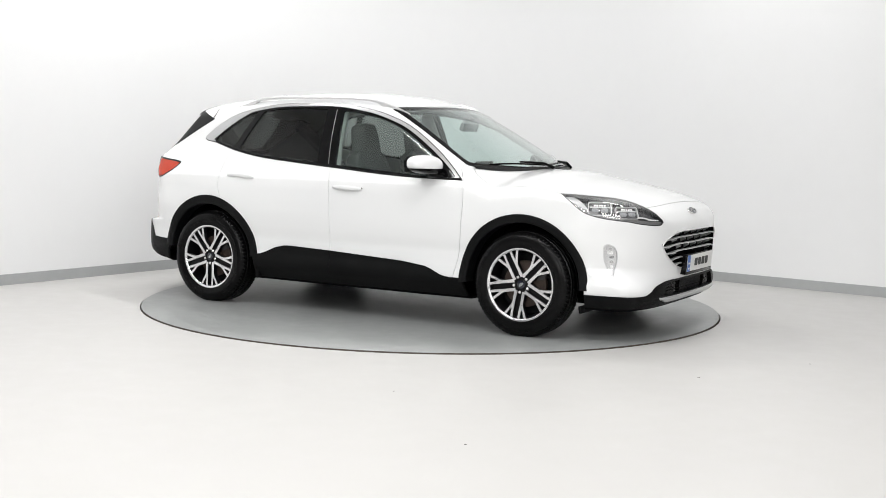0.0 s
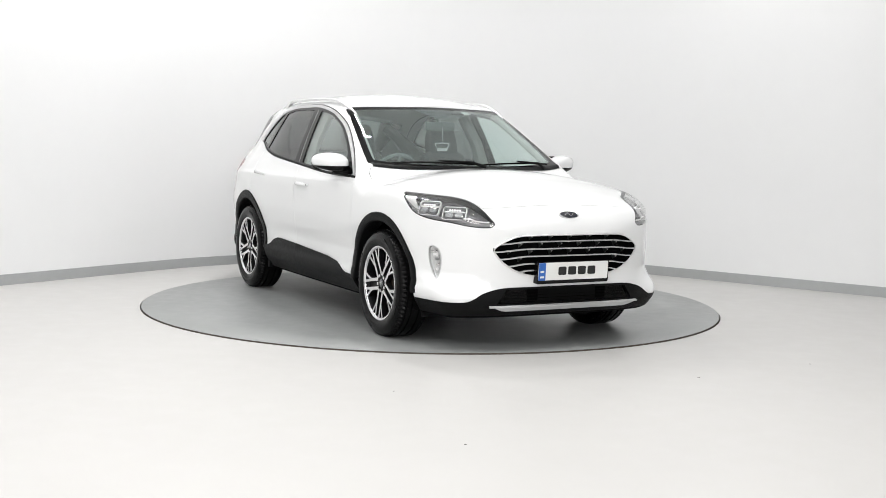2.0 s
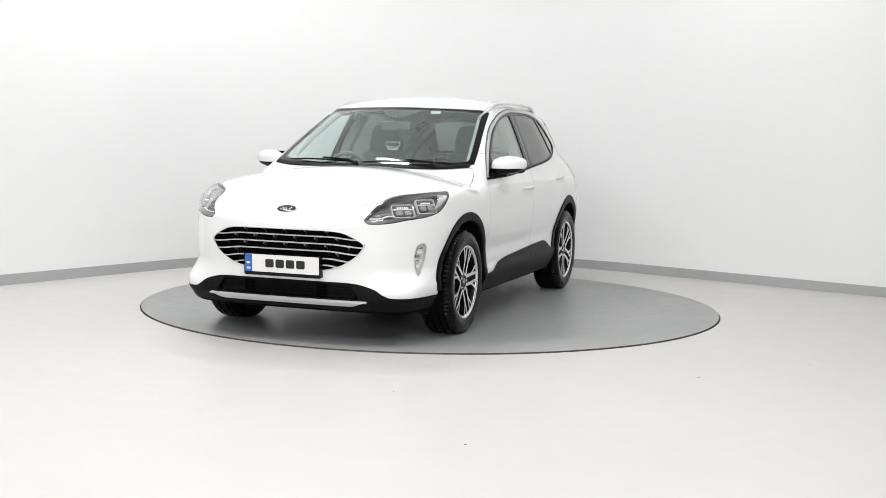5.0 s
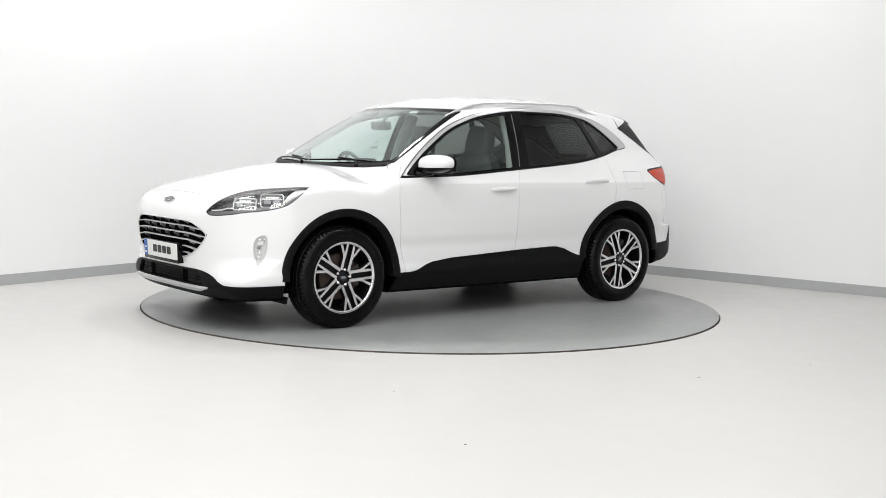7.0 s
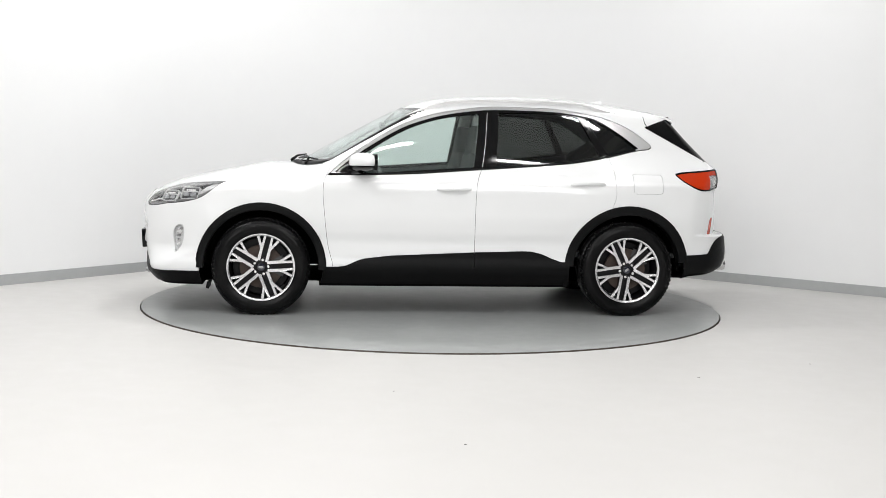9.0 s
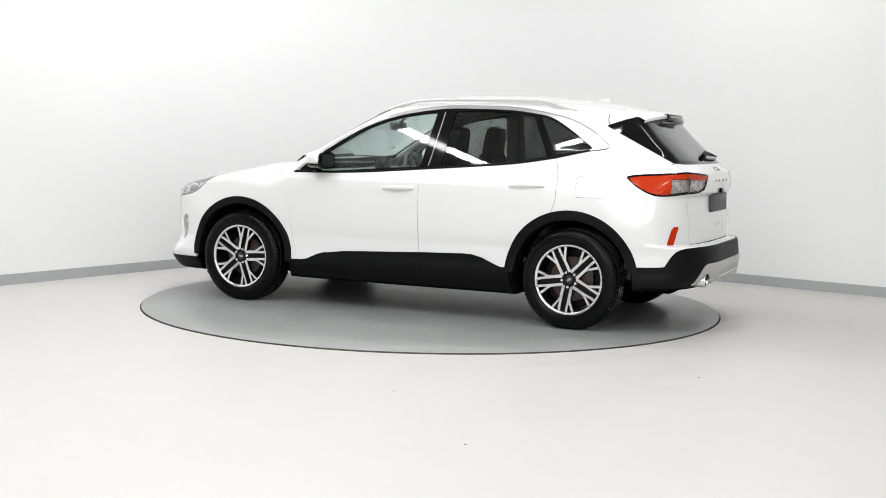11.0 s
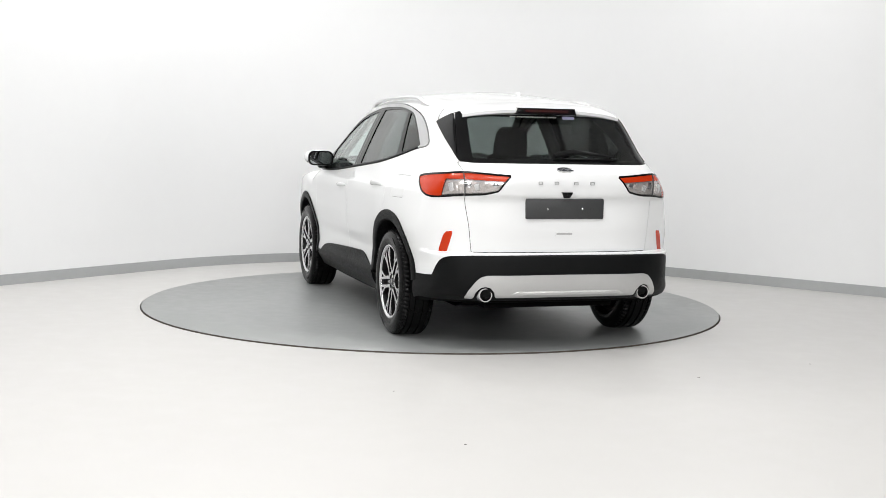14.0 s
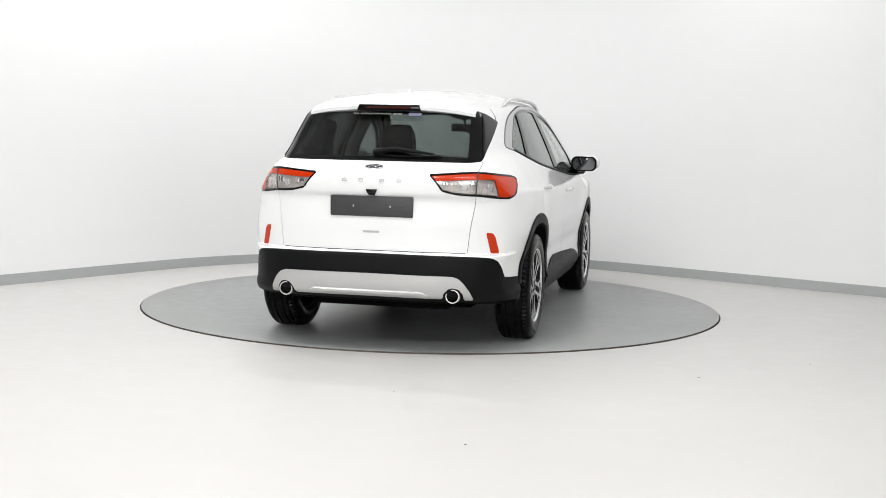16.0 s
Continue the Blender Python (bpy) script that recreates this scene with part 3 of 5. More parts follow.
HOOD = [(1.150, -0.2), (1.147, 0.0), (1.132, 0.2), (1.062, 0.48), (0.975, 0.68), (0.915, 0.770), (0.96, 0.81), (1.10, 0.832), (1.25, 0.838), (1.40, 0.832), (1.565, 0.812), (1.72, 0.75), (1.944, 0.60),
        (2.093, 0.552), (2.112, 0.40), (2.121, 0.0), (2.121, -0.2)]
REAR_WINDOW = [(-1.515, 1.414), (-1.70, 1.480), (-2.5, 1.480), (-2.5, 1.158), (-2.045, 1.158), (-1.99, 1.168)]
REFLECTOR = [(1.282, 0.715), (1.310, 0.737), (1.372, 0.741), (1.330, 0.640), (1.318, 0.613), (1.236, 0.613)]
FUEL = [(-1.385, 1.05), (-1.375, 1.062), (-1.60, 1.062), (-1.615, 1.045), (-1.615, 0.935), (-1.60, 0.918), (-1.395, 0.918), (-1.385, 0.93)]
front_line = curve([0.0, 0.39, 0.46, 0.528, 0.598, 0.64, 0.687, 0.78, 0.95], [0.405, 0.404, 0.400, 0.387, 0.363, 0.335, 0.316, 0.312, 0.318])
rear_line = curve([0.0, 0.5, 0.70, 0.745, 0.77, 0.79, 0.80, 0.95], [0.602, 0.600, 0.594, 0.585, 0.565, 0.51, 0.468, 0.455])
door_front = curve([0.3, 0.36, 0.525, 0.732, 0.896, 0.96, 1.02, 1.1], [0.83, 0.838, 0.878, 0.902, 0.915, 0.912, 0.893, 0.85])
door_mid = curve([0.3, 0.75, 0.958, 1.03, 1.08, 1.6], [-0.199, -0.197, -0.204, -0.222, -0.242, -0.312])
door_rear = curve([0.3, 0.80, 0.915, 1.058, 1.169, 1.6], [-1.17, -1.222, -1.250, -1.244, -1.212, -1.05])
gate_y = curve([0.6, 0.618, 0.76, 0.95, 1.10, 1.14, 1.2], [0.585, 0.588, 0.604, 0.630, 0.637, 0.645, 0.66])


def flowing(pts, n=4, corner=32):
    """A finer outline through the points, smooth but for its sharp corners."""
    p = [Vector(q) for q in pts]
    k = len(p)

    def sharp(i):
        return (p[i] - p[i - 1]).angle(p[(i + 1) % k] - p[i]) > radians(corner)
    out = []
    for i in range(k):
        a, b = p[i], p[(i + 1) % k]
        d = b - a
        ta = d if sharp(i) else (b - p[i - 1]).normalized() * d.length
        tb = d if sharp((i + 1) % k) else (p[(i + 2) % k] - a).normalized() * d.length
        for j in range(n):
            t = j / n
            q = a * (1 + 2 * t) * (1 - t) ** 2 + ta * t * (1 - t) ** 2 + b * t * t * (3 - 2 * t) + tb * t * t * (t - 1)
            out.append((q.x, q.y))
    return out


def side_poly(pts):
    return lambda x, y, z: np.maximum(poly_sd(pts, x, z), 0.45 - y)


DLO, DLO_IN, GLASS_FRONT, GLASS_REAR, GLASS_QUARTER, HEADLAMP, FOG, TAIL, WIND_OUT, HOOD = [
    flowing(o) for o in (DLO, DLO_IN, GLASS_FRONT, GLASS_REAR, GLASS_QUARTER, HEADLAMP, FOG, TAIL, WIND_OUT, HOOD)]

# lamps first, then dark trim, then doors and lids
headlamp = panel(lambda x, y, z: np.maximum(poly_sd(HEADLAMP, x - y, z), 1.3 - x), 0.0)
fog = panel(lambda x, y, z: np.maximum(poly_sd(FOG, x - y, z), 1.5 - x))
taillamp = panel(lambda x, y, z: np.maximum(poly_sd(TAIL, -x - y, z), x + 1.3))
grille_hole = panel(lambda x, y, z: np.maximum(poly_sd(GRILLE, y, z), 1.9 - x))
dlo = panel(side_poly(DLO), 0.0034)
windscreen = panel(lambda x, y, z: np.maximum(poly_sd(WIND_OUT, x, y), 0.95 - z))
rear_glass = panel(lambda x, y, z: np.maximum(poly_sd(REAR_WINDOW, x, z), 1.0 - z))
sill = panel(lambda x, y, z: np.maximum(np.maximum(poly_sd(SILL, x, z), 0.6 - y), np.abs(x) - 0.95))
front_black = panel(lambda x, y, z: np.maximum(z - front_line(y), 1.55 - x))
reflector = panel(lambda x, y, z: np.maximum(poly_sd(REFLECTOR, -x - y, z), x + 1.6))
rear_black = panel(lambda x, y, z: np.maximum(z - rear_line(y), x + 1.55))
fuel_area = panel(side_poly(FUEL))
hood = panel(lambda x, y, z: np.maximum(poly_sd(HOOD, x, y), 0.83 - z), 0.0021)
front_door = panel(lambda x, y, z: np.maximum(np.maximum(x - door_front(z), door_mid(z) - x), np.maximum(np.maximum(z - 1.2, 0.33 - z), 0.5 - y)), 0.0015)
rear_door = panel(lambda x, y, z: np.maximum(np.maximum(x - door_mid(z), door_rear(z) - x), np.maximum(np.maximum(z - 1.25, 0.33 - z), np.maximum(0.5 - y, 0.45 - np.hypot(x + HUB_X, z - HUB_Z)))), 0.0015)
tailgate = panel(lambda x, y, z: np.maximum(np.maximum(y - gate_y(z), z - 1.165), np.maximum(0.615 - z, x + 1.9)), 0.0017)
front_bumper, half = split(half, np.maximum(1.80 - xyz(half)[0], xyz(half)[2] - 0.905))
rear_bumper, half = split(half, np.maximum(xyz(half)[0] + 1.80, xyz(half)[2] - 0.92))

INTAKE = [(-0.1, 0.392), (0.44, 0.390), (0.505, 0.300), (-0.1, 0.300)]
DIFFUSER = [(-0.1, 0.486), (0.52, 0.482), (0.560, 0.470), (0.592, 0.437), (0.622, 0.390), (0.640, 0.343), (0.588, 0.343), (0.583, 0.378), (0.558, 0.408), (0.528, 0.416),
            (0.498, 0.408), (0.473, 0.380), (0.465, 0.350), (-0.1, 0.352)]
intake, front_black = split(front_black, poly_sd(INTAKE, *xyz(front_black)[[1, 2]]))
diffuser, rear_black = split(rear_black, np.maximum(poly_sd(DIFFUSER, *xyz(rear_black)[[1, 2]]), xyz(rear_black)[0] + 1.9))

skin("body", half, [WHITE, LIGHT_TRIM], CAR, (1, -1), 0, 0.022)
skin("front_bumper", front_bumper, [WHITE, UNDER], CAR, (1, -1), 0, 0.012)
BUMPER_LOW = skin("front_lower_cladding", front_black, CLAD, CAR, (1, -1), 0.004, 0.02, "grained black plastic lower front bumper")
skin("rear_bumper", rear_bumper, [WHITE, UNDER], CAR, (1, -1), 0, 0.012)
skin("rear_lower_bumper", rear_black, CLAD, CAR, (1, -1), 0.004, 0.02, "grained black plastic lower rear bumper")
skin("underbody", under, UNDER, CAR, (1, -1), 0, 0.01, "black underbody")
skin("hood", hood, [WHITE, UNDER], CAR, (1, -1), 0.0, 0.012)
GATE = skin("tailgate", tailgate, [WHITE, TRIM], CAR, (1, -1), 0.0, 0.012)
DOORS = {}
for sg in (1, -1):
    DOORS["front", sg] = skin("front_door", front_door, [WHITE, TRIM], CAR, (sg,), 0, 0.014)
    DOORS["rear", sg] = skin("rear_door", rear_door, [WHITE, TRIM], CAR, (sg,), 0, 0.014)
flap, flap_seam = split(fuel_area, poly_sd(FUEL, *xyz(fuel_area)[[0, 2]]) + 0.0022)
skin("fuel_flap", flap, [WHITE, TRIM], CAR, (1,), 0, 0.01)
skin("flap_gap_strip", flap_seam, PALE_GAP, CAR, (1,), -0.005, 0.006, "pale strip painted as the lit gap round the fuel flap")
skin("rear_wing", fuel_area, [WHITE, TRIM], CAR, (-1,), 0, 0.022)
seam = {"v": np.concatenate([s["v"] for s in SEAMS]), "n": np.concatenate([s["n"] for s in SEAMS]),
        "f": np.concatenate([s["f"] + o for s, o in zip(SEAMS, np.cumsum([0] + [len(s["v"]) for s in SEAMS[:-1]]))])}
# strip behind the gaps whose dark colour stands for their shade
skin("gap_shade_strip", seam, GAP, CAR, (1, -1), -0.007, 0.006, "dark strip painted as the shade in the panel gaps")

# side glass, pillars and bright trim
x, y, z = xyz(dlo)
inner, ring = split(dlo, poly_sd(DLO_IN, x, z))
x, y, z = xyz(ring)
low = curve([-1.6, -1.534, -1.422, -1.19, -0.898, -0.477, -0.185, 0.352, 0.9], [1.24, 1.249, 1.235, 1.181, 1.134, 1.097, 1.075, 1.036, 1.02])
belt, ring = split(ring, np.maximum(z - low(x) - 0.0125, -1.43 - x))
x, y, z = xyz(inner)
gf, inner = split(inner, poly_sd(GLASS_FRONT, x, z))
gr, inner = split(inner, poly_sd(GLASS_REAR, *xyz(inner)[[0, 2]]))
gq, inner = split(inner, poly_sd(GLASS_QUARTER, *xyz(inner)[[0, 2]]))
for sg in (1, -1):
    skin("window_trim", ring, TRIM_SILVER, CAR, (sg,), 0.004, 0.02, "satin silver window surround")
    skin("belt_strip", belt, CLAD, CAR, (sg,), 0.004, 0.016, "black rubber belt strip")
    skin("pillar_trim", inner, GLOSS_BLACK, CAR, (sg,), 0.001, 0.016, "gloss black pillar and window frame")
    skin("window_pane", gf, CLEAR, DOORS["front", sg], (sg,), -0.004, 0.004, "lightly tinted glass")
    skin("window_pane", gr, DARK_GLASS, DOORS["rear", sg], (sg,), -0.004, 0.004, "dark privacy glass")
    skin("quarter_window", gq, DARK_GLASS, CAR, (sg,), -0.004, 0.004, "dark privacy glass")
# steel strip added for the highlight along the door split on the pillar
    bm = bmesh.new()
    rows = []
    for i in range(13):
        zz = 1.10 + 0.395 * i / 12
        xx = float(door_mid(np.array([zz]))[0])
        ps = []
        for dx in (-0.0022, 0.0022):
            yy = float(side(np.array([xx + dx]), np.array([zz]))[0])
            ps += [(xx + dx, sg * (yy - 0.004), zz), (xx + dx, sg * (yy + 0.0035), zz)]
        rows.append([bm.verts.new(ps[k]) for k in (0, 1, 3, 2)])
    for p, q in zip(rows, rows[1:]):
        for k in range(4):
            bm.faces.new((p[k], p[(k + 1) % 4], q[(k + 1) % 4], q[k]))
    part("pillar_glint_strip", bm, STEEL, CAR, "thin steel strip added as the highlight between the doors")
# windscreen with its black border
x, y, z = xyz(windscreen)
edge = poly_sd(WIND_OUT, x, y)
clear, border = split(windscreen, edge + 0.030 + 0.016 * step(0.80, 0.95, x) + 0.014 * step(0.35, 0.62, y))
WINDSCREEN = skin("windscreen", clear, WIND_GLASS, CAR, (1, -1), -0.003, 0.005, "clear laminated glass")
skin("windscreen_border", border, GLOSS_BLACK, CAR, (1, -1), -0.003, 0.008, "black printed border")
# rear window
x, y, z = xyz(rear_glass)
pane, fin = split(rear_glass, np.maximum(y - (0.640 - 0.22 * (z - 1.18)), x + 1.60))
x, y, z = xyz(pane)
s = np.maximum(np.maximum(y - (0.56 - 0.16 * (z - 1.18)), 1.185 - z), z - 1.455)
pane_clear, pane_border = split(pane, s)
REARWIN = skin("rear_window", pane_clear, REAR_GLASS, GATE, (1, -1), -0.002, 0.004, "dark privacy glass")
skin("rear_window_border", pane_border, GLOSS_BLACK, GATE, (1, -1), -0.002, 0.008, "black printed border")
for sg in (1, -1):
    skin("rear_fin", fin, GLOSS_BLACK, GATE, (sg,), 0.002, 0.012, "gloss black fin beside the rear window")
# sill cladding: door pieces above, sill beam below
x, y, z = xyz(sill)
sill_low, sill_up = split(sill, z - (0.343 + 0.012 * step(0.8, -0.9, x)))
x, y, z = xyz(sill_up)
sill_front, sill_rear = split(sill_up, door_mid(z) - x)
for sg in (1, -1):
    skin("sill", sill_low, CLAD, CAR, (sg,), 0.002, 0.02, "black plastic sill beam")
    f, gap = split(sill_front, door_mid(xyz(sill_front)[2]) + 0.004 - xyz(sill_front)[0])
    skin("door_cladding", f, CLAD, DOORS["front", sg], (sg,), 0.009, 0.016, "grained black plastic door cladding")
    skin("door_cladding", sill_rear, CLAD, DOORS["rear", sg], (sg,), 0.009, 0.016, "grained black plastic door cladding")


# ---- car: wheel arches and wheels ----
def arch(hx, sg, r_out, a0, a1):
    rows = []
    n = 64
    prof = [(0.412, -0.10), (0.412, 0.002), (0.418, 0.008), (0.440, 0.010), (r_out - 0.006, 0.009), (r_out, 0.004), (r_out, -0.02)]
    bm = bmesh.new()
    for i in range(n + 1):
        a = radians(a0 + (a1 - a0) * i / n)
        row = []
        for r, o in prof:
            px, pz = hx + r * math.cos(a), HUB_Z + r * math.sin(a)
            wy = float(side(np.array([px]), np.array([max(pz, 0.36)]))[0])
            f_cut = float(front_x(np.array([pz]))[0]) if hx > 0 else float(rear_x(np.array([pz]))[0])
            wy = min(wy, (max(f_cut - abs(px), 0.02) / (0.75 if hx > 0 else 0.5)) ** 0.25)
            row.append(bm.verts.new((px, sg * (wy + o), pz)))
        rows.append(row)
    for p, q in zip(rows, rows[1:]):
        for k in range(len(prof) - 1):
            bm.faces.new((p[k], p[k + 1], q[k + 1], q[k]))
    part("arch_cladding", bm, CLAD, CAR, "grained black plastic wheel arch cladding")
    bm = bmesh.new()
    lathe(bm, [(0.414, sg * 0.80), (0.43, sg * 0.78), (0.43, sg * 0.52), (0.0, sg * 0.52)], 40, pose(hx, 0, HUB_Z), radians(-2), radians(182))
    part("arch_liner", bm, UNDER, CAR, "black felt wheel arch liner")


for sg in (1, -1):
    arch(HUB_X, sg, 0.470, -1, 182)
    arch(-HUB_X, sg, 0.481, 4, 172)


def wheel_thing(name, turn):
    """One wheel, its outer face to +y, at the origin."""
    w = new(name)
    w.parent = CAR
    # tyre with grooved tread and notched shoulders
    bm = bmesh.new()
    R = TYRE_R
    prof = [(0.236, 0.100), (0.246, 0.107), (0.262, 0.112), (0.285, 0.1165), (0.300, 0.1165), (0.303, 0.1155), (0.318, 0.113), (0.334, 0.104), (0.345, 0.094), (0.3515, 0.084),
            (R - 0.0012, 0.070), (R - 0.008, 0.067), (R - 0.008, 0.061), (R, 0.058), (R, 0.034), (R - 0.008, 0.032), (R - 0.008, 0.023), (R, 0.021), (R, -0.021),
            (R - 0.008, -0.023), (R - 0.008, -0.032), (R, -0.034), (R, -0.058), (R - 0.008, -0.061), (R - 0.008, -0.067), (R - 0.0012, -0.070),
            (0.3515, -0.084), (0.345, -0.094), (0.334, -0.104), (0.30, -0.1165), (0.262, -0.112), (0.236, -0.100)]
    segs = 216
    rings = []
    for i in range(segs):
        a = 2 * math.pi * i / segs
        ring = []
        for j, (r, d) in enumerate(prof):
            notch = i % 3 == 0 and j in (8, 9, 10, 25, 26, 27)
            rr = r - (0.009 if notch else 0)
            ring.append(bm.verts.new((rr * math.cos(a), d, rr * math.sin(a))))
        rings.append(ring)
    for i in range(segs):
        p, q = rings[i], rings[(i + 1) % segs]
        for j in range(len(prof) - 1):
            bm.faces.new((p[j], p[j + 1], q[j + 1], q[j]))
    tyre = part("tyre", bm, RUBBER, w, "black rubber tyre")
    # raised lettering blocks on the sidewall, as plain bars
    for k, (a0, cnt) in enumerate(((62, 6), (242, 6), (150, 4), (330, 4))):
        for c in range(cnt):
            bm = bmesh.new()
            a = radians(a0 + turn - c * 3.6)
            box(bm, (0.010, 0.0022, 0.016), pose(0.305 * math.cos(a), 0.1165, 0.305 * math.sin(a)) @ Matrix.Rotation(-a + math.pi / 2, 4, "Y"), 0.0006)
            part("sidewall_mark", bm, RUBBER, tyre)
    # rim barrel
    bm = bmesh.new()
    lathe(bm, [(0.2455, 0.104), (0.2445, 0.1075), (0.238, 0.1078), (0.2305, 0.1035), (0.2275, 0.097)], 96)
    part("rim_flange", bm, ALLOY, w, "machined rim edge")
    bm = bmesh.new()
    lathe(bm, [(0.231, 0.101), (0.226, 0.094), (0.219, 0.07), (0.215, 0.0), (0.219, -0.09), (0.236, -0.10)], 72)
    part("rim_barrel", bm, ALLOY_DARK, w, "black painted rim barrel")
    # spokes: five pairs of bars, each forking to the rim
    for k in range(5):
        a = radians(turn + 72 * k)
        m = Matrix.Rotation(-a + math.pi / 2, 4, "Y")
        for sd in (1, -1):
            bm = bmesh.new()
            outline = [(0.0180, 0.046), (0.0330, 0.0455), (0.0400, 0.0555), (0.0395, 0.132), (0.0500, 0.155), (0.0855, 0.2150), (0.0690, 0.2225), (0.0450, 0.178), (0.0375, 0.165),
                       (0.0350, 0.180), (0.0350, 0.2310), (0.0180, 0.2330), (0.0185, 0.186), (0.0195, 0.150), (0.0195, 0.10)]
            pts = [(sd * u, v) for u, v in outline]
            if sd < 0:
                pts = pts[::-1]
            prism(bm, pts, 0.062, 0.0985, m)
            for v in bm.verts:
                r = math.hypot(v.co.x, v.co.z)
                v.co.y -= 0.013 * max(0, 1 - r / 0.20)
            sp = part("spoke", bm, [ALLOY_DARK, ALLOY], w, "black spoke with bright machined face", smooth=False)
            for p in sp.data.polygons:
                p.material_index = 1 if abs(p.normal.y) > 0.8 and p.center.y > 0.075 else 0
        bm = bmesh.new()
        prism(bm, [(-0.0178, 0.045), (0.0178, 0.045), (0.0178, 0.12), (0.0178, 0.228), (-0.0178, 0.228), (-0.0178, 0.12)], 0.055, 0.074, m)
        part("spoke_web", bm, ALLOY_DARK, w)
        bm = bmesh.new()
        lathe(bm, [(0.0, 0.0935), (0.008, 0.0935), (0.0112, 0.090), (0.0116, 0.07)], 12, Matrix.Translation((0.053 * math.cos(a), 0, 0.053 * math.sin(a))))
        part("lug_nut", bm, CHROME, w)
    bm = bmesh.new()
    lathe(bm, [(0.0, 0.088), (0.028, 0.088), (0.031, 0.086), (0.034, 0.083), (0.072, 0.080), (0.078, 0.06)], 40)
    part("hub_plate", bm, ALLOY_DARK, w)
    bm = bmesh.new()
    lathe(bm, [(0.0, 0.0905), (0.021, 0.0905), (0.027, 0.0895), (0.029, 0.086)], 32)
    cap = part("centre_cap", bm, BADGE, w, "dark blue oval centre cap")
    bm = bmesh.new()
    lathe(bm, [(0.0, 0.0925), (0.011, 0.0920), (0.0125, 0.0903)], 24, Matrix.Diagonal((1.5, 1, 0.75, 1)))
    part("badge_oval", bm, STEEL, cap)
    # brake disc and caliper
    bm = bmesh.new()
    lathe(bm, [(0.0, 0.045), (0.075, 0.045), (0.078, 0.028), (0.155, 0.028), (0.157, 0.02), (0.157, 0.004), (0.0, 0.004)], 56)
    part("brake_disc", bm, IRON, w, "rust-tinged brake disc")
    bm = bmesh.new()
    lathe(bm, [(0.105, 0.045), (0.165, 0.045), (0.172, 0.035), (0.172, -0.03), (0.105, -0.03)], 14, Matrix(), radians(150), radians(205))
    part("brake_caliper", bm, CALIPER, w)
    bm = bmesh.new()
    lathe(bm, [(0.0, -0.012), (0.205, -0.012), (0.212, -0.03)], 40)
    part("brake_shield", bm, ALLOY_DARK, w)
    return w


FIRST_TURN = 104
PROTO = wheel_thing("wheel", FIRST_TURN)
WHEELS = [(HUB_X, 1, 104, 0.0), (-HUB_X, 1, 64, -0.008), (HUB_X, -1, 117, 0.0), (-HUB_X, -1, 127, -0.008)]
for hx, sg, turn, inset in WHEELS[1:]:
    m = pose(hx, sg * (HUB_Y - 0.088 + inset), HUB_Z) @ (pose(0, 0, 0, 0, 0, 0 if sg > 0 else 180)) @ Matrix.Rotation(radians(-(turn - FIRST_TURN) if sg > 0 else (turn + FIRST_TURN - 180)), 4, "Y")
    copy_thing(PROTO, m)
PROTO.matrix_basis = pose(HUB_X, HUB_Y - 0.088, HUB_Z)


# ---- car: lamps, grille, trim ----
def shell(x, y, z):
    """The body's field without wheel openings, for scalars."""
    a = [np.array([float(q)]) for q in (x, abs(y), z)]
    return float(field(*a)[0])


def on_skin(x=None, y=None, z=None, ends=(0, 0)):
    """The point of the skin on a line along the axis that is None, from the first end (outside) to the second (inside)."""
    a, b = ends

    def at(q):
        return (q if x is None else x, q if y is None else y, q if z is None else z)
    for _ in range(16):
        m = (a + b) / 2
        if shell(*at(m)) > 0:
            a = m
        else:
            b = m
    return Vector(at(b))


def front_at(y, z, off=0.0):
    p = on_skin(None, y, z, (2.6, 1.2))
    return p + normal_at(p) * off


def rear_at(y, z, off=0.0):
    p = on_skin(None, y, z, (-2.6, -1.0))
    return p + normal_at(p) * off


def side_at(x, z, sg, off=0.0):
    p = on_skin(x, None, z, (1.2, 0.3))
    n = normal_at(p)
    p = p + n * off
    return Vector((p.x, sg * p.y, p.z))


def top_at(x, y, off=0.0):
    p = on_skin(x, y, None, (1.9, 0.6))
    return p + normal_at(p) * off


def normal_at(p):
    q = np.array([[p.x, abs(p.y), p.z]])
    g = grad(q, 2e-3)[0]
    n = Vector(g).normalized()
    if p.y < 0:
        n.y = -n.y
    return n


def frame_at(p, n, up=Vector((0, 0, 1)), sg=1):
    """A pose at p whose local y axis is the normal and whose z axis points up along the skin."""
    z = (up - n * up.dot(n)).normalized()
    x = n.cross(z)
    m = Matrix((x, n, z)).transposed().to_4x4()
    m.translation = p
    return m


def nearest(m, u, z, key):
    d = (key(m["v"]) - u) ** 2 + (m["v"][:, 2] - z) ** 2
    i = int(d.argmin())
    return Vector(m["v"][i]), Vector(m["n"][i])


def rounded(w, h, r, n=5):
    """Outline of a rounded rectangle."""
    out = []
    for cx, cz, a0 in ((w / 2 - r, h / 2 - r, 0), (-w / 2 + r, h / 2 - r, 90), (-w / 2 + r, -h / 2 + r, 180), (w / 2 - r, -h / 2 + r, 270)):
        for i in range(n + 1):
            a = radians(a0 + 90 * i / n)
            out.append((cx + r * math.cos(a), cz + r * math.sin(a)))
    return out


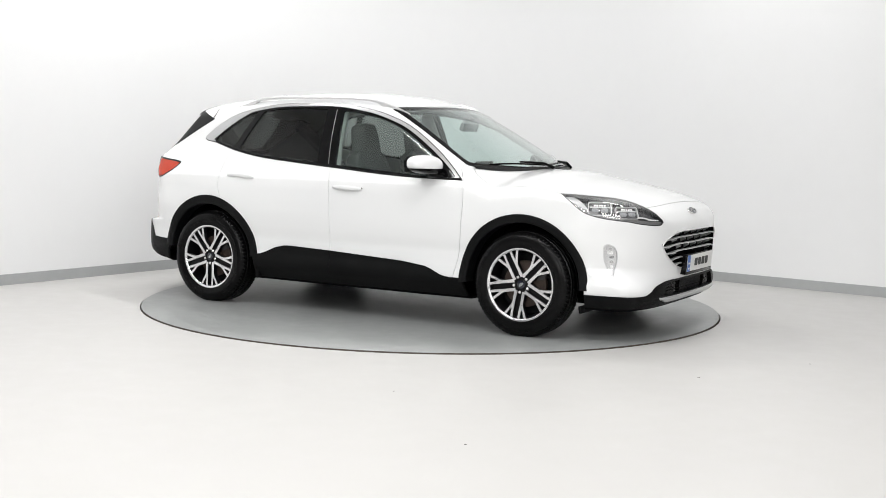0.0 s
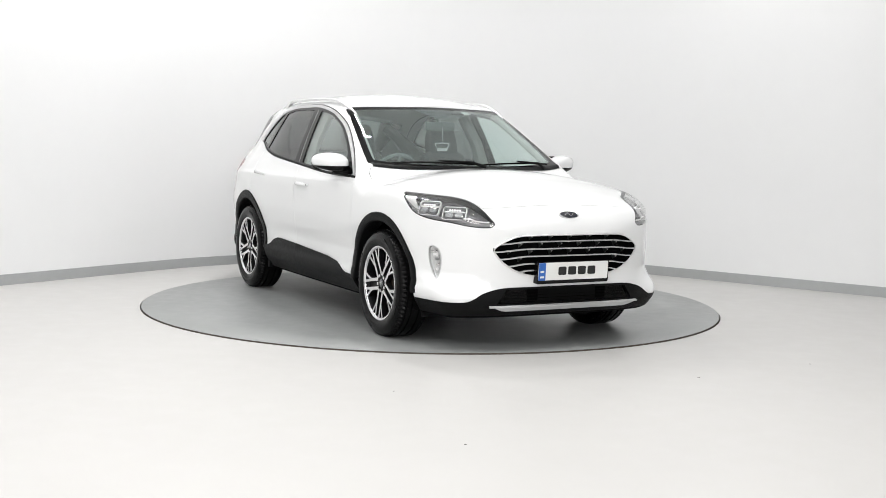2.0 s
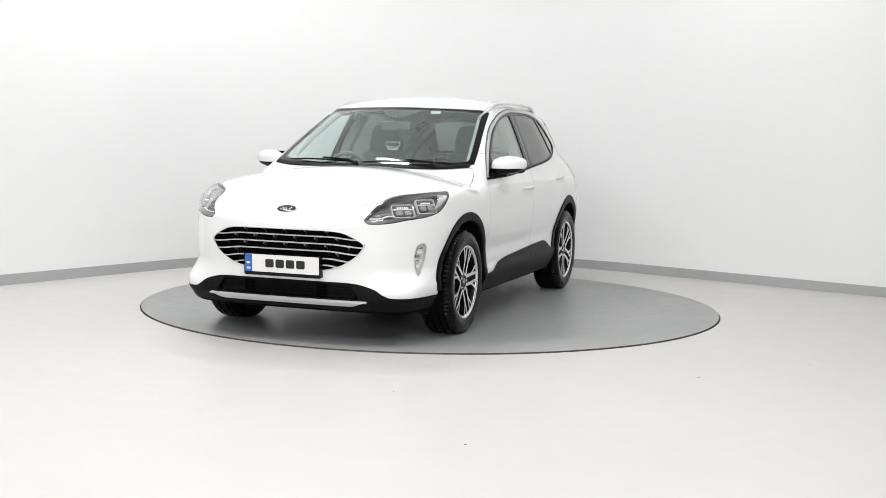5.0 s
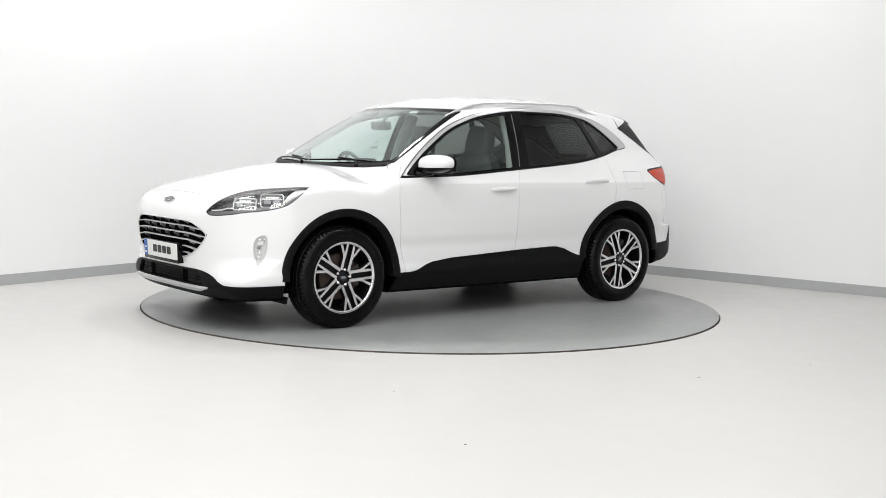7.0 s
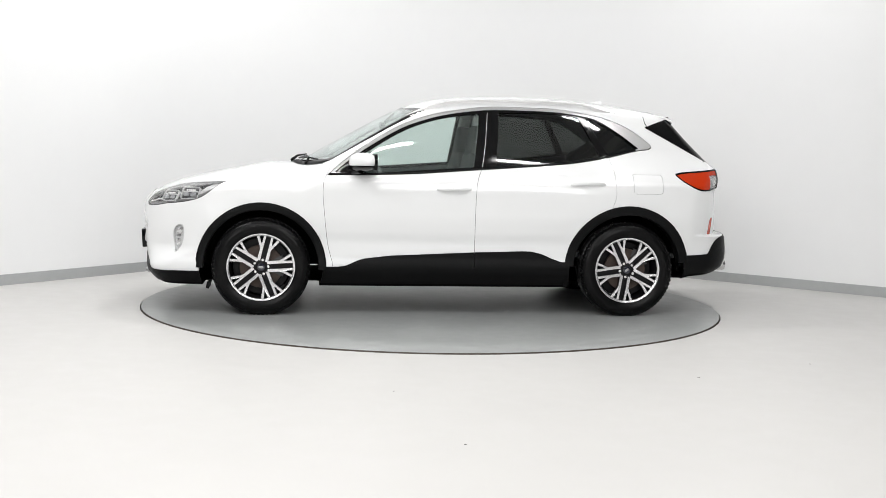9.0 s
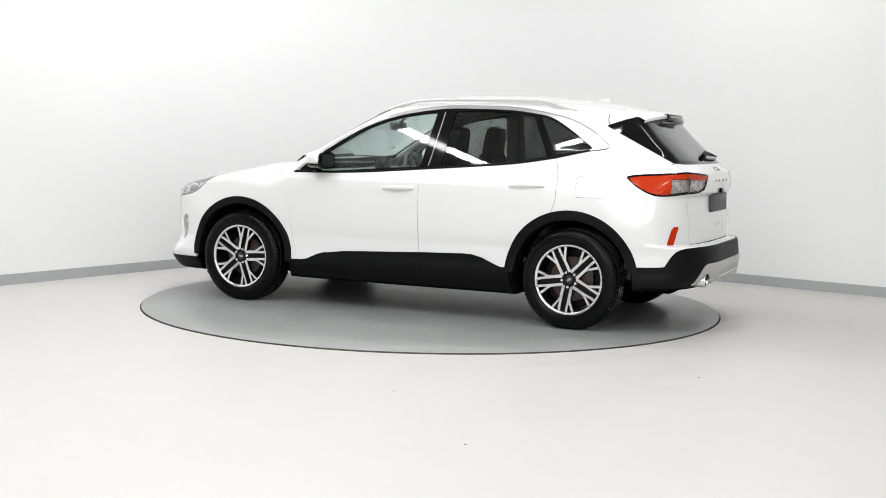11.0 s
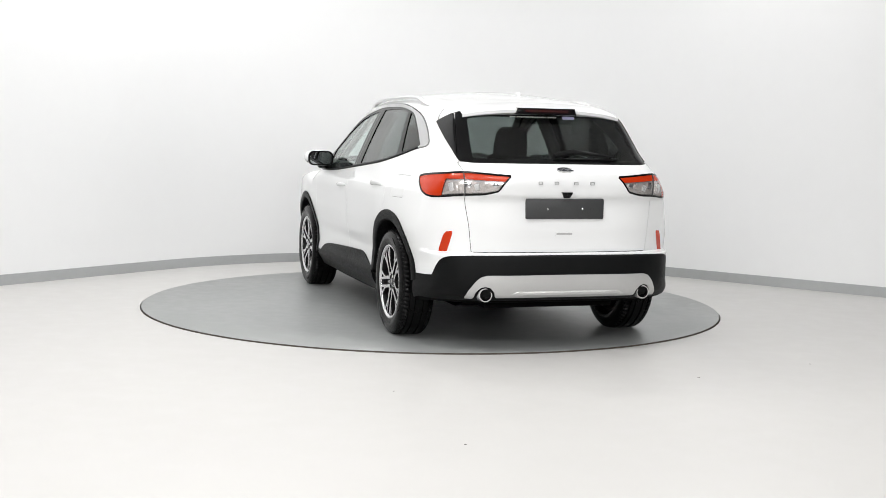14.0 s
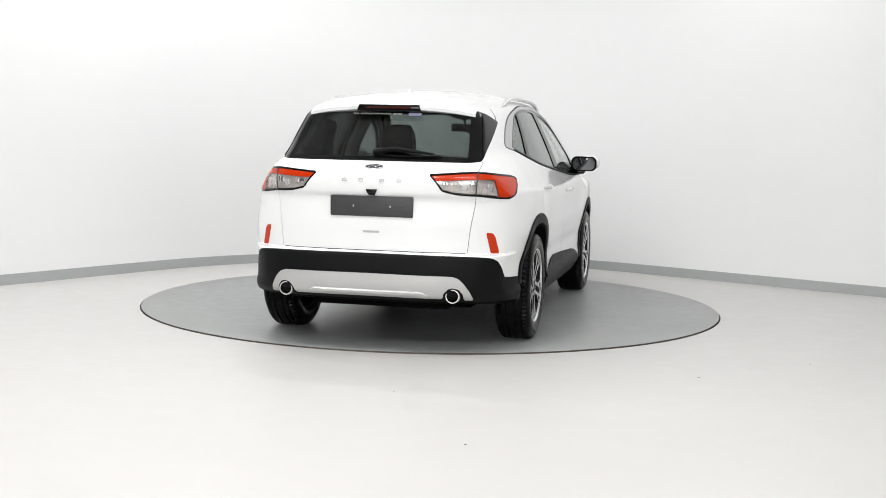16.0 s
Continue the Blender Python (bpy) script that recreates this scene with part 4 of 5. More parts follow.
def frame_ring(bm, outer, inner, d0, d1, m):
    """A flat ring between two outlines of equal length."""
    n = len(outer)
    rows = [[bm.verts.new(m @ Vector((u, d, w))) for u, w in o] for o, d in ((outer, d0), (outer, d1), (inner, d1), (inner, d0))]
    for k in range(4):
        for i in range(n):
            bm.faces.new((rows[k][i], rows[k][(i + 1) % n], rows[(k + 1) % 4][(i + 1) % n], rows[(k + 1) % 4][i]))
    return bm


def mirror_y(m, sg):
    return Matrix.Diagonal((1, sg, 1, 1)) @ m


front_key = lambda v: v[:, 0] - v[:, 1]
rear_key = lambda v: -v[:, 0] - v[:, 1]


def headlamps():
    x, y, z = xyz(headlamp)
    s = poly_sd(HEADLAMP, x - y, z)
    core, rim = split(headlamp, s + 0.0055)
    x, y, z = xyz(core)
    s = poly_sd(HEADLAMP, x - y, z)
    # lower bright band, upper dark cover
    u = x - y
    lower_edge = np.interp(u, [0.75, 0.904, 1.062, 1.30, 1.454, 1.70], [0.93, 0.848, 0.811, 0.790, 0.773, 0.769])
    band, upper = split(core, z - lower_edge - 0.026)
    x, y, z = xyz(upper)
    corner, upper = split(upper, x - y - 0.885 - (0.95 - z) * 0.8)
    for sg in (1, -1):
        lamp = skin("headlamp", core, [LAMP_DARK, UNDER], CAR, (sg,), -0.055, 0.006, "clear LED headlamp with dark housing")
        skin("bezel", rim, LAMP_DARK, lamp, (sg,), -0.001, 0.05, "dark edge of the lamp")
        skin("lower_band", band, LAMP_GREY, lamp, (sg,), -0.014, 0.012, "grey lower band")
        skin("corner_reflector", corner, SATIN, lamp, (sg,), -0.016, 0.01, "pale corner reflector")
        skin("upper_cover", upper, SMOKE, lamp, (sg,), -0.036, 0.006, "smoked grey inner cover")
        skin("lens", core, LENS, lamp, (sg,), -0.0005, 0.003, "clear plastic lens")
        for k, (u0, z0, w, h) in enumerate(((1.05, 0.884, 0.150, 0.098), (1.315, 0.858, 0.152, 0.092))):
            p, n = nearest(core, u0, z0, front_key)
            m = mirror_y(frame_at(p - n * 0.020, n), sg)
            bm = bmesh.new()
            frame_ring(bm, rounded(w, h, 0.016), rounded(w - 0.010, h - 0.009, 0.012), -0.022, -0.003, m)
            mod = part("projector_frame", bm, BRIGHT, lamp, "bright square projector frame")
            bm = bmesh.new()
            prism(bm, rounded(w - 0.026, h - 0.022, 0.008), -0.018, -0.008, m)
            part("reflector", bm, SMOKE, mod)
            for dx in (-0.030, 0.030):
                bm = bmesh.new()
                prism(bm, rounded(0.046, 0.030, 0.010), -0.010, 0.0, m @ pose(dx, 0, -0.013), 0.003)
                part("projector_lens", bm, LENS_CORE, mod)
            bm = bmesh.new()
            prism(bm, [(-w / 2 + 0.01, 0.006), (w / 2 - 0.01, 0.006), (w / 2 - 0.01, 0.013), (-w / 2 + 0.01, 0.013)], -0.008, -0.001, m)
            part("divider", bm, BRIGHT, mod)
            for i in range(5):
                bm = bmesh.new()
                prism(bm, rounded(0.011, 0.010, 0.002), -0.008, -0.002, m @ pose(-0.032 + 0.016 * i, 0, 0.022))
                part("led_cell", bm, WHITE_PLASTIC, mod)
        # slim indicator strip towards the nose
        pts = []
        for u0, z0 in ((1.40, 0.815), (1.46, 0.807), (1.52, 0.800), (1.58, 0.793), (1.63, 0.788)):
            p, n = nearest(core, u0, z0 + 0.012, front_key)
            p = p - n * 0.012
            pts.append((p.x, sg * p.y, p.z))
        bm = bmesh.new()
        tube(bm, pts, 0.0045, 6)
        part("light_strip", bm, WHITE_PLASTIC, lamp)


def fog_lamps():
    for sg in (1, -1):
        x, y, z = xyz(fog)
        s = poly_sd(FOG, x - y, z)
        inner, rim = split(fog, s + 0.005)
        lamp = skin("fog_lamp", rim, SATIN, CAR, (sg,), 0.002, 0.03, "small clear lamp in a satin surround")
        skin("back", inner, BRIGHT, lamp, (sg,), -0.02, 0.006, "pale reflector")
        skin("lens", inner, LENS, lamp, (sg,), -0.003, 0.003, "clear lens")
        for k, (u0, z0) in enumerate(((1.138, 0.615), (1.148, 0.588), (1.156, 0.560), (1.162, 0.530), (1.166, 0.500))):
            p, n = nearest(inner, u0, z0, front_key)
            m = mirror_y(frame_at(p - n * 0.012, n), sg)
            bm = bmesh.new()
            prism(bm, rounded(0.042 - 0.006 * k, 0.017, 0.004), -0.008, 0.004, m, 0.002)
            part("led_cell", bm, (CHROME, WHITE_PLASTIC, LAMP_GREY)[k % 3], lamp)


def tail_lamps():
    x, y, z = xyz(taillamp)
    s = poly_sd(TAIL, -x - y, z)
    core, rim = split(taillamp, s + 0.011)
    x, y, z = xyz(core)
    w = -x - y
    red = np.minimum(w - 1.275 - 0.25 * (z - 1.03), 1.062 - 0.012 * step(1.4, 1.8, w) - z)
    red_part, clear_part = split(core, red)
    for sg in (1, -1):
        lamp = skin("tail_lamp", core, [LAMP_DARK, UNDER], CAR, (sg,), -0.034, 0.008, "red and clear tail lamp in a black edge")
        skin("bezel", rim, GLOSS_BLACK, lamp, (sg,), 0.001, 0.036, "black edge of the lamp")
        skin("red_lens", red_part, RED, lamp, (sg,), -0.001, 0.006, "glossy orange-red lens")
        skin("clear_lens", clear_part, LENS, lamp, (sg,), -0.001, 0.003, "clear lens")
        skin("reflector", clear_part, TAIL_CLEAR, lamp, (sg,), -0.014, 0.004, "pale silver reflector")
        for k, (u0, z0) in enumerate(((1.34, 1.02), (1.40, 1.00), (1.50, 1.025), (1.58, 1.01), (1.66, 1.03), (1.71, 1.02))):
            p, n = nearest(clear_part, u0, z0, rear_key)
            m = mirror_y(frame_at(p - n * 0.012, n), sg)
            bm = bmesh.new()
            prism(bm, rounded(0.03, 0.05 - 0.004 * k, 0.006), -0.006, 0.006, m @ pose(0, 0, 0, 0, 18, 0), 0.002)
            part("lamp_cell", bm, (SATIN, TAIL_CLEAR, CHROME)[k % 3], lamp)
        # black split between wing and tailgate
        pts = []
        for i in range(7):
            z0 = 0.962 + 0.14 * i / 6
            p = rear_at(0.633 + 0.006 * i / 6, z0, 0.0025)
            pts.append((p.x, sg * p.y, p.z))
        bm = bmesh.new()
        tube(bm, pts, 0.004, 6)
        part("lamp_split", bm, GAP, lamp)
        skin("rear_reflector", reflector, RED, CAR, (sg,), 0.001, 0.014, "upright orange-red reflector")


def grille():
    x, y, z = xyz(grille_hole)
    g = skin("grille", grille_hole, UNDER, CAR, (1, -1), -0.055, 0.01, "black front grille with chrome bars")
    # bright frame round the opening
    ring = [front_at(sg * yy, zz, 0.001) for sg, yy, zz in
            [(1, yy, zz) for yy, zz in smooth_half(GRILLE[1:-1])] + [(-1, yy, zz) for yy, zz in smooth_half(GRILLE[1:-1])[::-1]]]
    bm = bmesh.new()
    tube(bm, ring + ring[:1], 0.0048, 8, False)
    part("chrome_frame", bm, RAIL, g, "thin chrome frame")
    bm = bmesh.new()
    n = len(ring)
    deep = [p - normal_at(p) * 0.055 for p in ring]
    va, vb = [bm.verts.new(p) for p in ring], [bm.verts.new(p) for p in deep]
    for i in range(n):
        bm.faces.new((va[i], va[(i + 1) % n], vb[(i + 1) % n], vb[i]))
    part("grille_wall", bm, UNDER, g)
    half_w = curve([0.46, 0.472, 0.507, 0.563, 0.640, 0.692, 0.724, 0.73], [0.2, 0.294, 0.397, 0.482, 0.540, 0.455, 0.375, 0.3])
    rows = [(0.684, 0.016), (0.639, 0.018), (0.594, 0.018), (0.548, 0.016), (0.506, 0.012)]
    for z0, drop in rows:
        pts = []
        end = float(half_w(np.array([z0 - drop]))[0]) - 0.004
        for i in range(33):
            yy = -end + 2 * end * i / 32
            zz = z0 - drop * step(0.30, max(end, 0.31), abs(yy))
            pts.append((yy, zz))
        bm = bmesh.new()
        rowsv = []
        for yy, zz in pts:
            p = front_at(yy, zz)
            rowsv.append([bm.verts.new(p + Vector(o)) for o in ((-0.030, 0, 0.0030), (-0.008, 0, 0.0046), (-0.003, 0, 0.003), (-0.003, 0, -0.0025), (-0.008, 0, -0.0040), (-0.030, 0, -0.0030))])
        for p, q in zip(rowsv, rowsv[1:]):
            for k in range(6):
                bm.faces.new((p[k], p[(k + 1) % 6], q[(k + 1) % 6], q[k]))
        part("grille_bar", bm, RAIL, g, "chrome bar")
    # short dark ribs between the bars, bright at their tips
    rib = None
    levels = [0.706, 0.661, 0.616, 0.571, 0.526]
    for j, z0 in enumerate(levels):
        end = float(half_w(np.array([z0 - 0.006]))[0]) - 0.05
        shift = 0.0 if j % 2 == 0 else 0.0705
        for i in range(-4, 5):
            yy = i * 0.141 + shift
            if abs(yy) > end or (z0 < 0.585 and abs(yy) < 0.30):
                continue
            p = front_at(yy, z0)
            if rib is None:
                bm = bmesh.new()
                vs = [bm.verts.new(c) for c in ((-0.05, -0.010, 0.016), (-0.05, 0.010, 0.016), (-0.05, 0.0, -0.016), (-0.014, -0.007, 0.0125), (-0.014, 0.007, 0.0125), (-0.014, 0.0, 0.003))]
                for f in ((3, 4, 5), (0, 3, 5, 2), (1, 2, 5, 4), (0, 1, 4, 3)):
                    bm.faces.new([vs[q] for q in f])
                rib = part("grille_rib", bm, STEEL, g, "", False)
                ob = rib
            else:
                ob = new("grille_rib", rib.data)
                ob.parent = g
            ob.matrix_basis = Matrix.Translation(p)
    # oval badge above
    badge("badge", front_at(0.0, 0.842), normal_at(front_at(0.0, 0.842)), 0.073, 0.029, CAR)
    # number plate with blue band
    plate = new("number_plate")
    plate.parent = CAR
    # local: x to the car's right, y forward
    m = Matrix(((0, 1, 0, 2.262), (-1, 0, 0, 0.003), (0, 0, 1, 0.4945), (0, 0, 0, 1))) @ pose(0, 0, 0, -3, 0, 0)
    bm = bmesh.new()
    prism(bm, rounded(0.530, 0.138, 0.008), -0.03, 0.014, m, 0.003)
    part("plate_holder", bm, GLOSS_BLACK, plate, "black plate holder")
    bm = bmesh.new()
    prism(bm, rounded(0.514, 0.110, 0.005), 0.013, 0.0165, m @ pose(0, 0, 0.008))
    part("plate_sheet", bm, PLATE_WHITE, plate, "white plate sheet")
    bm = bmesh.new()
    prism(bm, rounded(0.050, 0.1095, 0.004), 0.016, 0.0185, m @ pose(0.2315, 0, 0.008))
    part("blue_band", bm, PLATE_BLUE, plate, "blue band")
    for k in range(4):
        bm = bmesh.new()
        prism(bm, rounded(0.058, 0.052, 0.010), 0.016, 0.0182, m @ pose(0.092 - 0.072 * k - 0.008, 0, 0.010))
        part("plate_bar", bm, INK, plate)
    for k, dz in enumerate((0.004, -0.03)):
        bm = bmesh.new()
        prism(bm, rounded(0.026, 0.012, 0.003), 0.018, 0.0195, m @ pose(0.2315, 0, dz + 0.004))
        part("band_mark", bm, PLATE_WHITE, plate)


def smooth_half(pts):
    """A finer open line through outline points of one half, middle to middle."""
    p = [(0.0, pts[0][1])] + list(pts) + [(0.0, pts[-1][1] - 0.006)]
    out = []
    for a, b in zip(p, p[1:]):
        for t in (0.0, 0.25, 0.5, 0.75):
            out.append((a[0] + (b[0] - a[0]) * t, a[1] + (b[1] - a[1]) * t))
    out.append(p[-1])
    q = np.array(out)
    for _ in range(2):
        q[1:-1] = 0.25 * q[:-2] + 0.5 * q[1:-1] + 0.25 * q[2:]
    return [tuple(r) for r in q]


def badge(name, p, n, rx, rz, parent):
    m = frame_at(p, n)
    bm = bmesh.new()
    lathe(bm, [(0.0, 0.0065), (0.80, 0.0062), (0.86, 0.0055)], 40, m @ Matrix.Diagonal((rx, 1, rz, 1)))
    b = part(name, bm, BADGE, parent, "dark oval badge with chrome rim")
    bm = bmesh.new()
    lathe(bm, [(0.86, 0.0055), (0.90, 0.0085), (0.97, 0.0075), (1.0, 0.0), (0.9, -0.004)], 40, m @ Matrix.Diagonal((rx, 1, rz, 1)))
    part("badge_rim", bm, CHROME, b)
    bm = bmesh.new()
    pts = [m @ Vector((rx * 0.58 * u, 0.0075, rz * 0.30 * math.sin(u * 5.2))) for u in [-1 + i / 12 for i in range(25)]]
    tube(bm, pts, rz * 0.10, 6)
    part("badge_line", bm, CHROME, b)
    return b


def front_trim():
    # silver chin bar
    bm = bmesh.new()
    rows = []
    for i in range(41):
        yy = -0.548 + 1.096 * i / 40
        e = 1 - step(0.44, 0.548, abs(yy))
        top, low = 0.2925, 0.2905 - 0.026 * e
        ps = [front_at(yy, zz, o) for zz, o in ((top + 0.004, -0.006), (top, 0.016), (top - 0.004, 0.020), (low + 0.004, 0.020), (low, 0.012), (low - 0.004, -0.006))]
        rows.append([bm.verts.new(p) for p in ps])
    for p, q in zip(rows, rows[1:]):
        for k in range(5):
            bm.faces.new((p[k], p[k + 1], q[k + 1], q[k]))
    part("chin_bar", bm, SATIN, CAR, "satin silver chin bar")
    it = skin("lower_intake", intake, UNDER, CAR, (1, -1), -0.03, 0.01, "black lower air intake")
    for zz in (0.372, 0.352, 0.332, 0.312):
        bm = bmesh.new()
        pts = [front_at(-0.45 + 0.9 * i / 24, zz, -0.016) for i in range(25)]
        tube(bm, pts, 0.0045, 6)
        part("intake_slat", bm, UNDER, it)
    for y0, y1 in ((-0.215, 0.215), (-0.47, -0.29), (0.29, 0.47)):
        bm = bmesh.new()
        a = [[front_at(y0 + (y1 - y0) * i / 8, zz, -0.012) for i in range(9)] for zz in (0.388, 0.305)]
        va = [[bm.verts.new(p) for p in r] for r in a]
        for i in range(8):
            bm.faces.new((va[0][i], va[0][i + 1], va[1][i + 1], va[1][i]))
        bmesh.ops.solidify(bm, geom=bm.faces[:], thickness=0.006)
        part("intake_panel", bm, GLOSS_BLACK if y0 < -0.25 or y0 > 0.25 else CLAD, it)
    for sg in (1, -1):
        bm = bmesh.new()
        box(bm, (0.025, 0.18, 0.05), pose(1.74, sg * 0.69, 0.20, 0, -12, 0), 0.006)
        part("air_deflector", bm, CLAD, CAR, "black rubber air deflector")


def mirrors():
    for sg in (1, -1):
        mr = new("door_mirror")
        mr.parent = CAR

        def blob(name, c, size, mat, cut=None, power=2.6, label="", parent=None):
            bm = bmesh.new()
            bmesh.ops.create_uvsphere(bm, u_segments=40, v_segments=24, radius=1.0)
            for v in bm.verts:
                d = v.co.normalized()
                k = (abs(d.x) ** power + abs(d.y) ** power + abs(d.z) ** power) ** (-1 / power)
                q = d * k
                # narrower towards the outer end, swept back
                taper = 1 - 0.22 * max(0, q.y)
                v.co = Vector((c[0] + size[0] * q.x * taper - 0.035 * q.y, sg * (c[1] + size[1] * q.y), c[2] + size[2] * q.z * taper + 0.010 * q.y))
            if cut:
                g = bm.verts[:] + bm.edges[:] + bm.faces[:]
                r = bmesh.ops.bisect_plane(bm, geom=g, plane_co=(c[0], sg * c[1], cut[0][2]), plane_no=cut[1], clear_outer=True)
                edges = [e for e in r["geom_cut"] if isinstance(e, bmesh.types.BMEdge)]
                bmesh.ops.holes_fill(bm, edges=edges)
            return part(name, bm, mat, parent or mr, label)
        c, size = (0.632, 0.965, 1.119), (0.090, 0.118, 0.068)
        blob("cap", c, size, WHITE, ((0, 0, 1.094), (0, 0, -1)), label="white painted mirror cap")
        blob("lower_shell", (c[0], c[1], c[2] - 0.001), (size[0] * 0.97, size[1] * 0.97, size[2] * 0.93), GLOSS_BLACK, ((0, 0, 1.095), (0, 0, 1)), 3.4, label="gloss black lower shell")
        back = Matrix(((0, 1, 0, 0), (1, 0, 0, 0), (0, 0, 1, 0), (0, 0, 0, 1)))
        m = Matrix.Translation((0.546, sg * 0.962, 1.119)) @ back
        bm = bmesh.new()
        prism(bm, rounded(0.205, 0.118, 0.045, 8), -0.012, 0.012, m, 0.004)
        part("mirror_rim", bm, GLOSS_BLACK, mr, "black mirror surround")
        bm = bmesh.new()
        prism(bm, rounded(0.178, 0.096, 0.038, 8), -0.0155, -0.011, m)
        part("mirror_pane", bm, MIRROR, mr, "mirror glass")
        # arm and sail on the door
        bm = bmesh.new()
        tube(bm, [(0.745, sg * 0.835, 1.046), (0.70, sg * 0.875, 1.050), (0.65, sg * 0.94, 1.068)], [0.026, 0.026, 0.034], 10)
        part("arm", bm, GLOSS_BLACK, mr, "black mirror arm")


def handles():
    for sg in (1, -1):
        for key, x0, x1, zz in (("front", 0.09, -0.165, 0.934), ("rear", -0.90, -1.165, 0.981)):
            d = DOORS[key, sg]
            bm = bmesh.new()
            rows = []
            for i in range(17):
                t = i / 16
                xx = x0 + (x1 - x0) * t
                bow = math.sin(math.pi * t) ** 0.5
                ring = []
                for k in range(10):
                    a = 2 * math.pi * k / 10
                    p = side_at(xx, zz + 0.006 * (t - 0.5), sg, 0.003 + 0.021 * bow + 0.009 * math.cos(a) * (0.35 + 0.65 * bow))
                    p.z += 0.0165 * math.sin(a) * (0.45 + 0.55 * bow)
                    ring.append(bm.verts.new(p))
                rows.append(ring)
            for p, q in zip(rows, rows[1:]):
                for k in range(10):
                    bm.faces.new((p[k], p[(k + 1) % 10], q[(k + 1) % 10], q[k]))
            bm.faces.new(rows[0])
            bm.faces.new(rows[-1][::-1])
            part("door_handle", bm, WHITE, d, "white painted pull handle")
            if key == "front" and sg < 0:
                bm = bmesh.new()
                p = side_at(x0 + 0.012, zz, sg, 0.020)
                lathe(bm, [(0.0, 0.003), (0.006, 0.003), (0.0075, 0.0)], 12, Matrix.Translation(p) @ Matrix.Diagonal((1, sg, 1, 1)))
                part("key_lock", bm, GUN, d)


def rails():
    for sg in (1, -1):
        bm = bmesh.new()
        rows = []
        for i in range(49):
            xx = 0.30 - 1.59 * i / 48
            yy = 0.632 - 0.02 * step(-0.6, -1.3, xx) - 0.008 * step(0, 0.3, xx)
            base = top_at(xx, yy).z - 0.012
            e = 0.25 + 0.75 * float(step(0.30, 0.12, xx)) * float(step(-1.29, -1.15, xx))
            top = base + 0.016 + 0.036 * float(step(0.27, -0.06, xx)) * float(step(-1.28, -1.02, xx))
            low = max(top - 0.022, base) if -1.12 < xx < 0.06 else base
            rows.append([bm.verts.new((xx, sg * (yy + o), z0)) for o, z0 in ((-0.012 * e, low), (-0.013 * e, top - 0.006 * e), (-0.007 * e, top), (0.010 * e, top - 0.002), (0.016 * e, top - 0.009 * e), (0.014 * e, low))])
        for p, q in zip(rows, rows[1:]):
            for k in range(6):
                bm.faces.new((p[k], p[(k + 1) % 6], q[(k + 1) % 6], q[k]))
        bm.faces.new(rows[0])
        bm.faces.new(rows[-1][::-1])
        part("roof_rail", bm, RAIL, CAR, "satin silver roof rail")
    bm = bmesh.new()
    prism(bm, [(-0.06, -0.01), (0.05, -0.01), (0.03, 0.008), (-0.03, 0.022), (-0.052, 0.022)], -0.012, 0.012, Matrix.Translation(top_at(-1.28, 0.0)), 0.005)
    part("antenna_fin", bm, WHITE, CAR, "white roof aerial")


def spoiler():
    sp = new("spoiler")
    sp.parent = CAR
    bm = bmesh.new()
    rows = []
    for i in range(33):
        yy = -0.545 + 1.09 * i / 32
        r = yy / 0.545
        xe = -1.835 + 0.055 * r * r + 0.02 * r ** 8
        z0 = 1.506 - 0.036 * r * r - 0.008 * r ** 8
        a = top_at(-1.62, yy, 0.002)
        b = Vector(((-1.62 + xe) / 2, yy, (a.z + z0) / 2 + 0.006))
        pts = [a, b, Vector((xe + 0.012, yy, z0 + 0.002)), Vector((xe, yy, z0 - 0.005)), Vector((xe + 0.004, yy, z0 - 0.024)), Vector((xe + 0.05, yy, z0 - 0.040)), Vector((-1.60, yy, a.z - 0.06))]
        rows.append([bm.verts.new(p) for p in pts])
    for p, q in zip(rows, rows[1:]):
        for k in range(6):
            bm.faces.new((p[k], p[k + 1], q[k + 1], q[k]))
    part("spoiler_blade", bm, WHITE, sp)
    bm = bmesh.new()
    out = [(-0.21, -0.020), (0.21, -0.020), (0.195, 0.021), (-0.195, 0.021)]
    m = Matrix(((0, -1, 0, -1.822), (1, 0, 0, 0.0), (0, 0, 1, 1.487), (0, 0, 0, 1)))
    prism(bm, out, -0.05, 0.018, m, 0.004)
    bl = part("brake_light", bm, GLOSS_BLACK, sp, "gloss black third brake light")
    bm = bmesh.new()
    prism(bm, rounded(0.30, 0.012, 0.004), 0.017, 0.020, m @ pose(0, 0, 0.003))
    part("brake_lens", bm, SMOKED_RED, bl, "dark smoked red lens")


